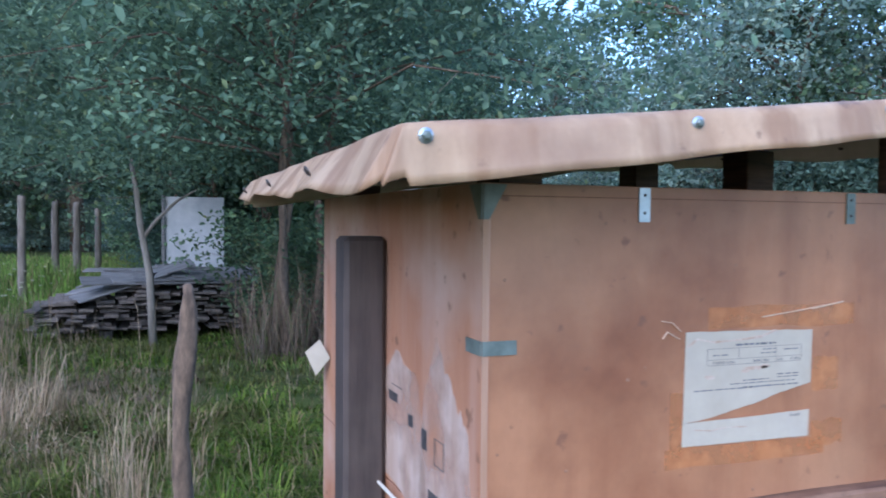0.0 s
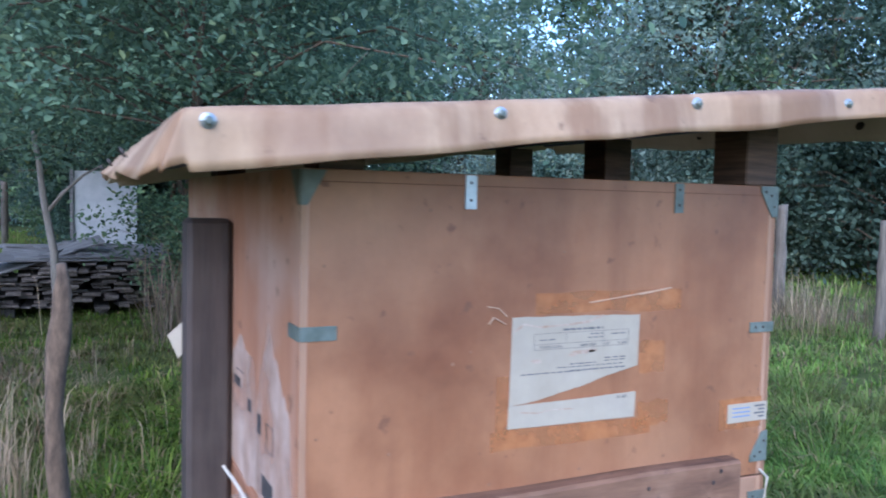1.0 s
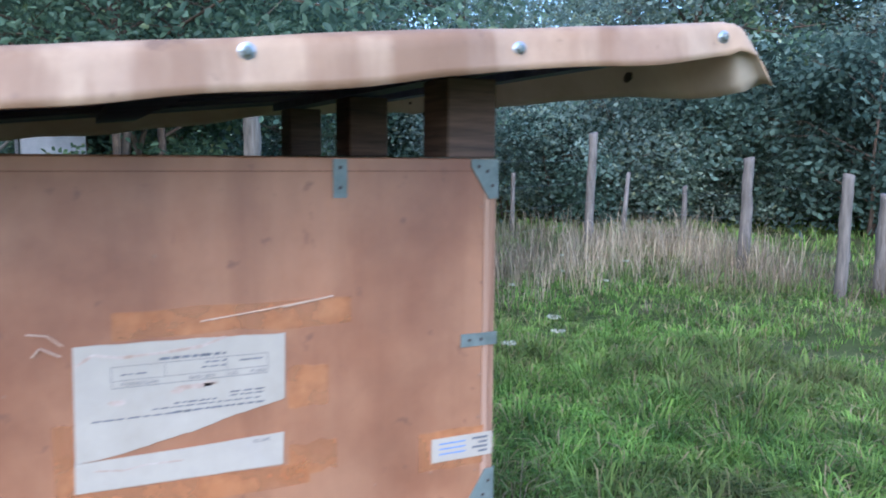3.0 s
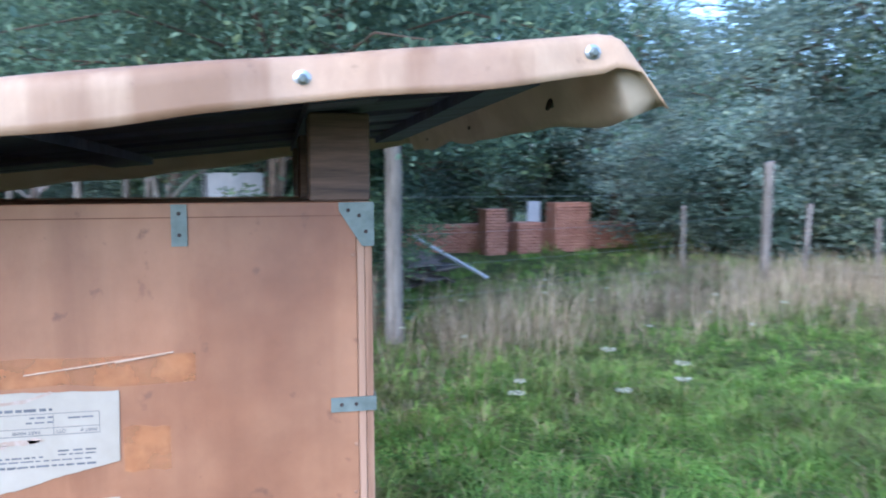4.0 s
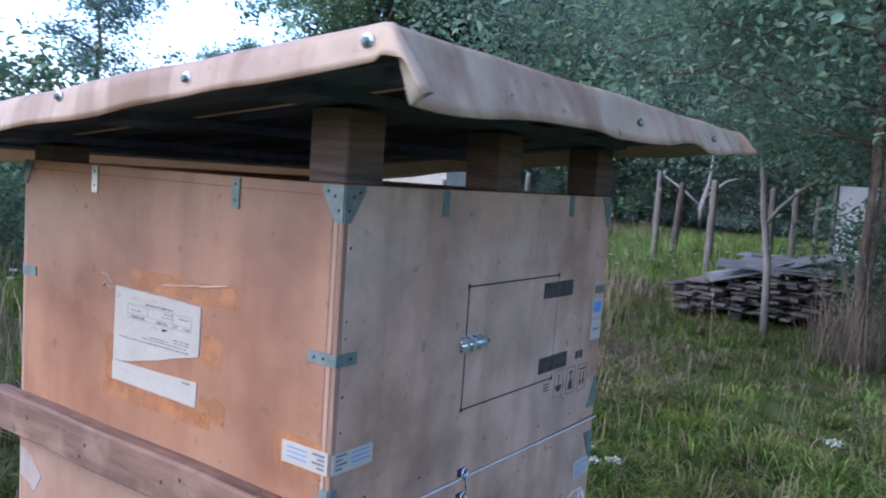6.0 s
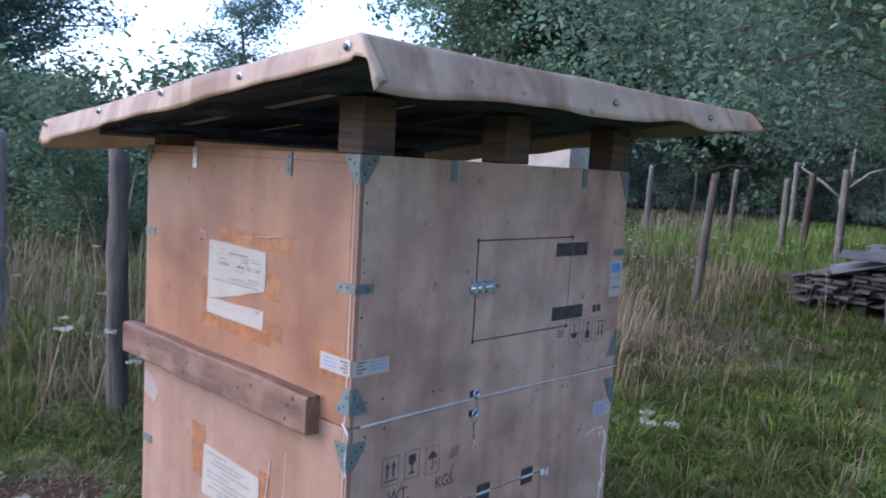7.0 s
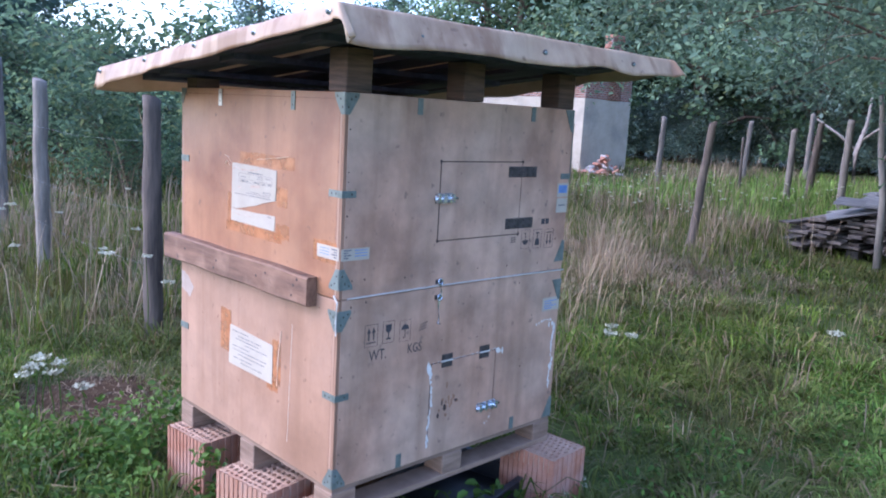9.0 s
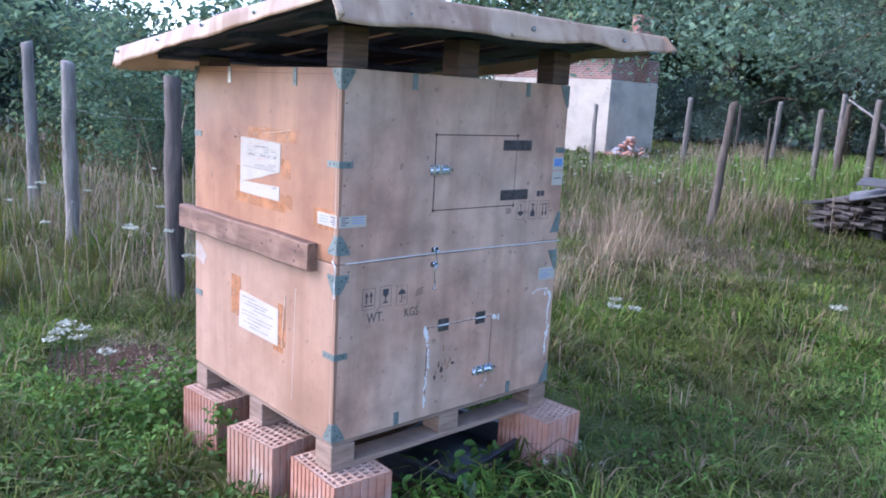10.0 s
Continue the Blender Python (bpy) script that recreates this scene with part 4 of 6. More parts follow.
scrap = part("paper_scrap", bm, PAPER, upper, "loose white paper scrap sticking out")

# white cord along the seam, hook
cord_pts = [on("b", u, ZS + 0.001 + 0.004 * math.sin(u * 3.1 + 0.4), 0.006) for u in np.linspace(0.03, D + 0.005, 26)]
cord = tagged(part("cord", tube(cord_pts, 0.0023, 6), CORD, smooth=True), "white cord stretched along the seam between crates", "cord")
part("cord_end", tube([on("a", -0.02, 0.985, 0.004), on("a", 0.002, 0.965, 0.006), on("a", -0.004, 0.90, 0.005), on("a", 0.0, 0.86, 0.006)], 0.003, 6), CORD, cord)
part("cord_end", tube([on("l", 0.62, 0.955, 0.004), on("l", 0.5, 0.965, 0.02), on("l", 0.38, 0.958, 0.014), on("l", 0.2, 0.93, 0.006), on("l", 0.03, 0.95, 0.004)], 0.004, 6), CORD, cord)
hook = tagged(part("hook_latch", tube([on("b", 0.425, 0.99, 0.012), on("b", 0.43, 0.955, 0.014), on("b", 0.424, 0.91, 0.010), on("b", 0.43, 0.86, 0.009), on("b", 0.42, 0.845, 0.014), on("b", 0.436, 0.84, 0.010)], 0.0028, 6), BRIGHT, smooth=True),
              "wire hook hanging over the crate seam", "hook")
for v in (0.99, 0.935):
    ring = [on("b", 0.427 + 0.011 * math.cos(a), v + 0.011 * math.sin(a), 0.010) for a in np.linspace(0, 2 * math.pi, 12)]
    part("screw_eye", tube(ring, 0.0025, 6), BRIGHT, hook, smooth=True)
    part("eye_plate", poly("b", rect(0.412, 0.442, v - 0.008, v + 0.008), 0.0, 0.004), HINGE, hook)

# plank over the seam on the paper side
def old_plank():
    bm = bmesh.new()
    n = 24
    rows = []
    for i in range(n + 1):
        f = i / n
        x = -1.135 + f * 1.02
        wob = 0.004 * noise.noise(Vector((x * 4, 0, 0)))
        zt, zb = 1.030 + wob, 0.932 - 0.004 * noise.noise(Vector((x * 5, 3, 0)))
        rows.append([bm.verts.new(p) for p in ((x, -0.0012, zb), (x, -0.036, zb), (x, -0.041, zb + 0.005), (x, -0.041, zt - 0.006), (x, -0.035, zt), (x, -0.0012, zt))])
    for a, b in zip(rows, rows[1:]):
        for k in range(6):
            bm.faces.new((a[k], b[k], b[(k + 1) % 6], a[(k + 1) % 6]))
    bm.faces.new(rows[0])
    bm.faces.new(rows[-1][::-1])
    bmesh.ops.recalc_face_normals(bm, faces=bm.faces[:])
    return bm


plank = tagged(part("plank", old_plank(), PLANK), "old reddish-brown plank nailed across the crate seam", "plank")
for u, v in ((-0.19, 0.99), (-0.20, 0.955), (-0.36, 1.0), (-0.42, 0.98), (-0.70, 0.985), (-0.72, 0.955), (-0.95, 0.99), (-0.17, 1.012)):
    part("nail", disc_screw((u, -0.0405, v), (0, -1, 0), 0.005, 0.002, 8), GAP, plank)

# dark beam standing against the other side
beam = thing("beam", "dark stained timber standing upright against the crate", "beam")
part("timber", box(-1.172, -1.0765, 0.50, 0.60, -0.02, 1.512, 0.010), BEAM, beam)

# ---- roof ----
SLOPE = 0.1
TILT = math.degrees(math.atan(SLOPE))


def roof_z(x):
    return 1.822 + SLOPE * (x - 0.27)


roof = thing("roof_pallet", "old pallet carrying the roof sheet, tilted, boards tinted with blue veil", "pallet")
for i, y0 in enumerate((-0.13, 0.15, 0.43, 0.71, 0.99, 1.225)):
    bm = bmesh.new()
    x0, x1 = -1.2, 0.235
    lo = [bm.verts.new((x, y, roof_z(x) - d)) for d in (0.024, 0.006) for x, y in ((x0, y0), (x1, y0), (x1, y0 + (0.175 if i < 5 else 0.09)), (x0, y0 + (0.175 if i < 5 else 0.09)))]
    for f in ((0, 3, 2, 1), (4, 5, 6, 7), (0, 1, 5, 4), (1, 2, 6, 5), (2, 3, 7, 6), (3, 0, 4, 7)):
        bm.faces.new([lo[k] for k in f])
    part("deck_board", bm, VEILWOOD, roof)
for x0, x1 in ((-1.195, -1.12), (-1.04, -0.94), (-0.58, -0.48), (-0.095, 0.0), (0.155, 0.23)):
    bm = bmesh.new()
    lo = [bm.verts.new((x, y, roof_z(x) - d)) for d in (0.044, 0.0245) for x, y in ((x0, -0.10), (x1, -0.10), (x1, 1.2), (x0, 1.2))]
    for f in ((0, 3, 2, 1), (4, 5, 6, 7), (0, 1, 5, 4), (1, 2, 6, 5), (2, 3, 7, 6), (3, 0, 4, 7)):
        bm.faces.new([lo[k] for k in f])
    part("cross_board", bm, VEILWOOD, roof)
for y0 in (0.002, 0.50, 1.015):
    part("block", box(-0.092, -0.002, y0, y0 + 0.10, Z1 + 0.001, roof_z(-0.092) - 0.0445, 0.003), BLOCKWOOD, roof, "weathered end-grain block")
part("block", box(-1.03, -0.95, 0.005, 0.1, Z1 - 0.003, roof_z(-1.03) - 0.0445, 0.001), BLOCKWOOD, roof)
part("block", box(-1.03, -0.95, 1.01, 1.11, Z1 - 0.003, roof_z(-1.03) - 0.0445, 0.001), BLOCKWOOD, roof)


def hem(a, turn):
    """Out and down of a sheet bent over an edge, a metres past it."""
    r = 0.016
    bent = min(a, r * turn)
    th = bent / r
    rest = a - bent
    return r * math.sin(th) + rest * math.cos(turn), r * (1 - math.cos(th)) + rest * math.sin(turn)


def roof_sheet():
    X0, X1, Y0, Y1 = -1.265, 0.262, -0.232, 1.34
    H = 0.105
    past = [0.0, 0.008, 0.016, 0.024, 0.036, 0.052, 0.07, 0.088, H]
    xs = [("l", a) for a in past[:0:-1]] + [("m", x) for x in np.linspace(X0, X1, 64)] + [("r", a) for a in past[1:]]
    ys = [("f", a) for a in past[:0:-1]] + [("m", y) for y in np.linspace(Y0, Y1, 64)] + [("k", a) for a in past[1:]]
    bm = bmesh.new()
    grid = []
    for kx, ax in xs:
        col = []
        for ky, ay in ys:
            x = ax if kx == "m" else (X0 if kx == "l" else X1)
            y = ay if ky == "m" else (Y0 if ky == "f" else Y1)
            w1 = noise.noise(Vector((x * 3.1, y * 3.1, 1)))
            w2 = noise.noise(Vector((x * 7.3, y * 7.3, 5)))
            ox = oy = dx = dy = 0.0
            if kx != "m":
                trim = 1 + 0.14 * noise.noise(Vector((y * 4.2, 2.0 if kx == "l" else 8.0, 0)))
                turn = (0.95 if kx == "l" else 1.18) + 0.35 * w1 + 0.15 * w2
                back = (y - Y0) / (Y1 - Y0)
                ox, dx = hem(ax * trim * (1.12 - 0.32 * back if kx == "r" else 1.02 - 0.25 * back), min(turn, 1.5))
                if kx == "l":
                    ox = -ox
            if ky != "m":
                trim = 1 + 0.16 * noise.noise(Vector((x * 4.6, 5.0 if ky == "f" else 12.0, 0)))
                turn = 1.38 + 0.3 * w1 + 0.15 * w2
                along = (x - X0) / (X1 - X0)
                oy, dy = hem(ay * trim * (0.85 - 0.25 * along), min(turn, 1.56))
                pull = max(math.exp(-((x - xs) / 0.075) ** 2) for xs in (-1.244, -0.834, -0.466, -0.108, 0.248))
                oy += 0.016 * (1 - pull) * min(1.0, ay / 0.03) - 0.004
                if ky == "f":
                    oy = -oy
            drop = max(dx, dy)
            if kx != "m" and ky != "m":
                # the corner stands out as a soft fold
                drop = max(dx, dy) * 0.86 + 0.1 * min(dx, dy)
                ox, oy = (ox * 0.6, oy * 0.9) if kx == "l" else (ox * 1.7, oy * 1.3)
            sag = 0.004 * w1 + 0.002 * w2
            col.append(bm.verts.new((x + ox, y + oy, roof_z(x) + sag - drop)))
        grid.append(col)
    for a, b in zip(grid, grid[1:]):
        for j in range(len(a) - 1):
            bm.faces.new((a[j], b[j], b[j + 1], a[j + 1]))
    return bm


cover = tagged(part("roof_sheet", roof_sheet(), SHEET, smooth=True), "beige stained flooring sheet bent over the roof edges", "roof cover")
solid = cover.modifiers.new("thickness", "SOLIDIFY")
solid.thickness, solid.offset, solid.material_offset = 0.003, -1, 1
cover.data.materials.append(BACKING)
for x, z in ((-1.244, 1.655), (-0.834, 1.691), (-0.466, 1.732), (-0.108, 1.757), (0.248, 1.797)):
    sc = part("screw", disc_screw((x, -0.246, z - 0.002), (0, -1, -0.1), 0.0105, 0.004, 12), BOLT, cover, "zinc screw with washer")
    part("screw_head", disc_screw((x, -0.250, z - 0.002), (0, -1, -0.1), 0.0065, 0.006, 6), ZINC, sc)
for y, z in ((0.029, 1.762), (0.556, 1.771), (1.057, 1.777)):
    sc = part("screw", disc_screw((0.288, y, z), (1, 0, -0.3), 0.011, 0.005, 10), HINGE, cover, "dark screw")
    part("screw_head", disc_screw((0.292, y, z), (1, 0, -0.3), 0.007, 0.006, 6), ZINC, sc)
for y, z in ((0.15, 1.63), (0.62, 1.63), (1.1, 1.63)):
    part("screw", disc_screw((-1.318, y, z), (-1, 0, -0.6), 0.010, 0.005, 10), HINGE, cover, "dark screw")

# ---- black tray left under the pallet ----
tray = thing("plastic_tray", "black dusty plastic tray lying under the pallet", "tray", at=pose(-0.16, 0.74, 0.0, 0, 0, 12))
part("tray_floor", box(-0.2, 0.2, -0.28, 0.28, 0.005, 0.02, 0.004), BLACK_PLASTIC, tray)
for x0, x1, y0, y1 in ((-0.2, 0.2, -0.28, -0.265), (-0.2, 0.2, 0.265, 0.28), (-0.2, -0.185, -0.262, 0.262), (0.185, 0.2, -0.262, 0.262)):
    part("tray_side", box(x0, x1, y0, y1, 0.021, 0.105, 0.004), BLACK_PLASTIC, tray)
for x0, x1, y0, y1 in ((-0.215, 0.215, -0.297, -0.266), (-0.215, 0.215, 0.266, 0.297), (-0.215, -0.186, -0.263, 0.263), (0.186, 0.215, -0.263, 0.263)):
    part("tray_rim", box(x0, x1, y0, y1, 0.106, 0.116, 0.003), BLACK_PLASTIC, tray)

# ---- fence posts, wires ----
def fence_post(x, y, h, r, lean_x=0.0, lean_y=0.0, mat=None, seed=0, label="weathered round wooden fence post in the grass"):
    n, sides = 22, 12
    bm = bmesh.new()
    rings = []
    for i in range(n + 1):
        f = i / n
        z = -0.15 + (h + 0.15) * f
        cx, cy = lean_x * f + 0.014 * noise.noise(Vector((f * 3, seed, 0))), lean_y * f + 0.014 * noise.noise(Vector((f * 4, seed, 9)))
        ring = []
        for k in range(sides):
            a = 2 * math.pi * k / sides
            rr = r * (1.06 - 0.14 * f) * (1 + 0.16 * noise.noise(Vector((math.cos(a) * 1.3 + seed, math.sin(a) * 1.3, f * 4))) + 0.16 * noise.noise(Vector((math.cos(a) * 2.2, math.sin(a) * 2.2 + seed, f * 13))))
            ring.append(bm.verts.new((cx + rr * math.cos(a), cy + rr * math.sin(a), z + (0.02 * math.cos(a + seed) if i == n else 0))))
        rings.append(ring)
    for a, b in zip(rings, rings[1:]):
        for k in range(sides):
            bm.faces.new((a[k], a[(k + 1) % sides], b[(k + 1) % sides], b[k]))
    bm.faces.new(rings[-1])
    ob = part("fence_post", bm, mat or POST, smooth=True)
    ob.matrix_basis = pose(x, y, 0)
    return tagged(ob, label, "post", "fence posts")


DARKPOST = "dark leaning wooden fence post in tall grass"
PALEPOST = "pale wooden fence post in dry grass"
POSTS = [
    (-3.45, 8.55, 1.70, 0.056, 0.1, 0.1, POST_DARK, DARKPOST), (-9.2, 13.3, 1.6, 0.05, 0.0, 0.0, POST, PALEPOST), (-10.5, 19.3, 1.95, 0.08, 0.05, 0.0, POST, PALEPOST),
    (-10.9, 25.6, 2.05, 0.085, 0.1, 0.0, POST, PALEPOST), (-5.14, 16.7, 1.9, 0.08, 0.1, 0.05, POST_DARK, DARKPOST),
    (-13.0, 27.0, 1.9, 0.05, 0.0, 0.0, POST_DARK, "thin dark fence post in tall grass"), (-10.3, 29.5, 2.5, 0.09, 0.0, 0.1, POST, PALEPOST),
    (-7.0, 17.3, 1.5, 0.035, -0.05, 0.0, POST_DARK, "thin dark fence post in tall grass"),
    (-3.06, 0.76, 1.57, 0.06, 0.0, 0.0, POST_DARK, "dark thick wooden fence post beside bare soil"), (-5.3, 0.78, 1.67, 0.06, 0.03, 0.0, POST, "grey wooden fence post in tall grass"),
    (-7.5, 1.05, 1.9, 0.065, -0.05, 0.0, POST, "grey wooden fence post in tall grass"),
    (7.9, 10.7, 2.05, 0.085, 0.06, 0.0, POST, PALEPOST), (8.08, 7.17, 1.62, 0.085, 0.05, 0.05, POST, PALEPOST), (7.36, 5.02, 1.44, 0.07, 0.02, 0.0, POST, PALEPOST),
    (8.1, 5.0, 1.2, 0.12, 0.0, 0.0, POST, "short thick pale fence post"), (9.6, 10.1, 1.1, 0.05, 0.0, 0.0, POST, PALEPOST), (8.0, 13.6, 1.25, 0.05, 0.0, 0.0, POST, PALEPOST),
    (1.07, 7.08, 2.17, 0.095, 0.0, 0.0, POST, "tall pale wooden fence post beside wires"), 
    (-3.72, 19.6, 1.95, 0.085, 0.0, 0.0, POST, PALEPOST), (-3.3, 20.2, 1.95, 0.085, 0.0, 0.0, POST, PALEPOST), (-2.85, 20.6, 1.8, 0.08, 0.0, 0.0, POST, PALEPOST), (-3.78, 14.9, 1.95, 0.07, 0.0, 0.0, POST, PALEPOST), (-5.3, 16.0, 1.75, 0.07, 0.0, 0.0, POST, PALEPOST),
]
for i, (x, y, h, r, lx, ly, mat, label) in enumerate(POSTS):
    fence_post(x, y, h, r, lx, ly, mat, i * 1.7, label)
stake = thing("fence_stake", "knotty old fence stake with peeling brown bark", "post", at=pose(-1.45, 2.15, 0))
bm = tube([(0, 0, z) for z in (-0.1, 0.15, 0.35, 0.52, 0.70, 0.86, 0.98, 1.08, 1.18, 1.25, 1.29)],
          [0.050, 0.044, 0.037, 0.043, 0.035, 0.040, 0.047, 0.036, 0.034, 0.028, 0.02], 14)
for v in bm.verts:
    v.co += 0.010 * noise.noise_vector(v.co * 15) + 0.005 * noise.noise_vector(v.co * 43)
    v.co.x += 0.012 * math.sin(v.co.z * 7) + 0.03 * max(0.0, v.co.z - 0.8)
part("trunk", bm, BARK, stake, smooth=True)
brace = tagged(part("brace_pole", tube([(8.35, 10.3, 0.0), (8.42, 10.32, 0.68), (8.5, 10.35, 1.35)], [0.05, 0.045, 0.035], 8), POST, smooth=True), "leaning brace pole of the fence", "pole")


def wire(a, b, sag=0.03, r=0.0005):
    a, b = Vector(a), Vector(b)
    pts = [a.lerp(b, k / 10) - Vector((0, 0, sag * 4 * (k / 10) * (1 - k / 10))) for k in range(11)]
    return tagged(part("fence_wire", tube(pts, r, 4), WIRE, smooth=True), "thin slack fence wire between posts", "wire", "fence wires")


for h in (0.45, 0.8, 1.15, 1.55):
    wire((1.07, 7.0, h), (7.9, 10.62, h + 0.02), r=0.0012)
    wire((7.9, 10.62, h * 0.95), (8.08, 7.1, h * 0.95), r=0.0012)
for h in (0.5, 0.85, 1.3):
    wire((8.08, 7.1, h), (7.36, 4.96, h * 0.95))
    wire((-3.06, 0.7, h), (-5.3, 0.72, h))
    wire((-5.3, 0.72, h), (-7.5, 1.0, h))
    wire((-3.4, 8.5, h), (-10.5, 19.25, h))

# ---- pile of boards ----
pile = thing("board_pile", "low stack of grey weathered boards under loose slabs", "wood pile", at=pose(0, 0, -0.19))
rnd = random.Random(11)
plank_meshes = []
for k in range(5):
    bm = box(-0.11, 0.11, -0.8, 0.8, 0, 0.030 + 0.008 * (k % 3), 0.005)
    for v in bm.verts:
        v.co.x += 0.01 * noise.noise(v.co * 3 + Vector((k, 0, 0)))
        v.co.z += 0.012 * noise.noise(Vector((v.co.x * 2, v.co.y * 2, k)))
    me = bpy.data.meshes.new("board")
    bm.to_mesh(me)
    bm.free()
    me.materials.append(STACK)
    plank_meshes.append(me)
def pile_top(x):
    """The stack is low at its far end and rises to the middle."""
    return 0.48 + 0.30 * min(max((x + 3.1) / 1.4, 0.0), 1.0)


for layer in range(17):
    x = -3.1 + rnd.uniform(-0.1, 0.2)
    z = 0.13 + layer * 0.043
    while x < 0.05:
        if rnd.random() > 0.1 and z < pile_top(x):
            ob = new("board", rnd.choice(plank_meshes))
            ob.parent = pile
            ob.matrix_basis = pose(x, 11.85 + rnd.uniform(-0.2, 0.2), z, rnd.uniform(-1.2, 1.2), rnd.uniform(-2, 2), rnd.uniform(-6, 6)) @ Matrix.Diagonal((rnd.uniform(0.6, 1.3), rnd.uniform(0.9, 1.15), 1, 1))
        x += rnd.uniform(0.16, 0.42)
for x in (-2.95, -2.2, -1.0, -0.15):
    for y in (11.25, 12.45):
        part("support", box(x - 0.09, x + 0.09, y - 0.1, y + 0.1, -0.05, 0.135, 0.01), STACK, pile)
for k in range(34):
    ln, wd = rnd.uniform(0.8, 2.1), rnd.uniform(0.14, 0.5)
    bm = box(-ln / 2, ln / 2, -wd / 2, wd / 2, 0, 0.024, 0.005)
    for v in bm.verts:
        v.co.z += 0.03 * noise.noise(Vector((v.co.x * 1.2, v.co.y * 2, k)))
    f = rnd.random()
    ob = part("slab", bm, STACK_TOP, pile, "loose silver-grey slab")
    x = rnd.uniform(-2.9 + ln / 2, -0.5)
    slant = -14 if x < -1.75 else 2
    ob.matrix_basis = pose(x, 11.2 + 1.3 * f, pile_top(x) + 0.02 + 0.10 * f + rnd.uniform(0, 0.03), 5 + rnd.uniform(-4, 4), slant + rnd.uniform(-4, 4), rnd.uniform(-22, 22))
bare_pole = thing("bare_sapling", "bare pale sapling trunk with a forked branch", "sapling")
part("stem", tube([(-1.55, 10.2, -0.3), (-1.6, 10.2, 0.8), (-1.72, 10.2, 1.5), (-1.76, 10.2, 1.9), (-1.83, 10.2, 2.35)], [0.055, 0.05, 0.042, 0.036, 0.024], 8), PALEBARK, bare_pole, smooth=True)
part("branch", tube([(-1.68, 10.2, 1.3), (-1.5, 10.15, 1.55), (-1.25, 10.1, 1.8), (-1.0, 10.0, 1.95)], [0.03, 0.026, 0.02, 0.01], 6), PALEBARK, bare_pole, smooth=True)
panel = tagged(part("sheet_stand", box(-1.35, -0.35, 13.55, 13.6, -0.15, 1.95, 0.01), GREYSHEET), "upright grey board panel behind the pile", "panel")
part("panel_edge", box(-1.41, -1.355, 13.5, 13.6, -0.15, 1.97, 0.008), STACK_TOP, panel)

# dead tree and far things
dead = thing("dead_tree", "bare dead small tree with pale limbs", "tree")
part("trunk", tube([(-8.2, 28.5, -0.1), (-8.25, 28.5, 1.2), (-8.0, 28.5, 2.2), (-7.95, 28.5, 3.3)], [0.11, 0.1, 0.07, 0.03], 8), PALEBARK, dead, smooth=True)
part("branch", tube([(-8.2, 28.5, 1.2), (-8.9, 28.4, 1.8), (-9.7, 28.4, 2.3)], [0.07, 0.05, 0.02], 6), PALEBARK, dead, smooth=True)
part("branch", tube([(-8.1, 28.5, 1.6), (-7.4, 28.5, 2.2), (-6.8, 28.5, 2.4)], [0.05, 0.04, 0.02], 6), PALEBARK, dead, smooth=True)

# ---- brick hut with chimney ----
def brick_rows(length, z0, z1, name, parent, m, lh=0.25, hh=0.075, skip=0.0, seed=0, mat=None, label="rows of old red bricks", proud=0.005, gap=0.004):
    rr = random.Random(seed)
    vs, fs = [], []
    row, z = 0, z0
    while z + hh <= z1 + 1e-6:
        u = -0.13 if row % 2 else 0.0
        while u < length:
            a, b = max(u, 0) + gap, min(u + lh, length) - gap
            if b - a > 0.04 and rr.random() > skip:
                p = rr.uniform(proud, proud * 2.2)
                k = len(vs)
                vs += [(a, -p, z + gap), (b, -p, z + gap), (b, -p, z + hh - gap), (a, -p, z + hh - gap), (a, 0.0, z + gap), (b, 0.0, z + gap), (b, 0.0, z + hh - gap), (a, 0.0, z + hh - gap)]
                fs += [(k, k + 1, k + 2, k + 3), (k + 4, k, k + 3, k + 7), (k + 1, k + 5, k + 6, k + 2), (k + 3, k + 2, k + 6, k + 7), (k + 4, k + 5, k + 1, k)]
            u += lh
        z += hh
        row += 1
    ob = arrays(name, np.array(vs), np.array(fs), mat or OLDBRICK, parent, label)
    ob.matrix_basis = m
    ob["kind"] = "stuff"
    return ob


view_dir = Vector((-0.596, 0.803, 0))
side_dir = Vector((0.803, 0.596, 0))
left_dir = (-side_dir * math.cos(radians(35)) + view_dir * math.sin(radians(35))).normalized()
hut_turn = math.degrees(math.atan2(-left_dir.y, -left_dir.x))
hut = thing("brick_hut", "old small hut of whitewashed lower walls, brick rim, chimney", "hut", at=pose(-14.5, 20.9, 0, 0, 0, hut_turn))
LX, LY = 5.4, 2.9
part("wall", box(-LX, 0, 0, 0.3, -0.2, 2.49, 0.01), PLASTER, hut, "cream whitewashed brick wall")
part("wall", box(-0.3, 0, 0.305, LY, -0.2, 2.49, 0.01), PLASTER, hut, "whitewashed brick wall")
part("wall", box(-LX, -0.305, LY - 0.3, LY, -0.2, 3.2, 0.01), PLASTER, hut)
part("wall", box(-LX, -LX + 0.3, 0.305, LY - 0.305, -0.2, 3.2, 0.01), PLASTER, hut)
part("brick_core", box(-LX, -0.012, 0.012, 0.3, 2.492, 3.28, 0.0), MORTAR, hut)
part("brick_core", box(-0.3, -0.012, 0.305, LY, 2.492, 3.28, 0.0), MORTAR, hut)
brick_rows(LX, 2.495, 3.28, "bricks", hut, pose(-LX, 0.012, 0), seed=1, gap=0.012)
brick_rows(LY, 2.495, 3.28, "bricks", hut, pose(-0.012, 0, 0, 0, 0, 90), seed=2, gap=0.012)
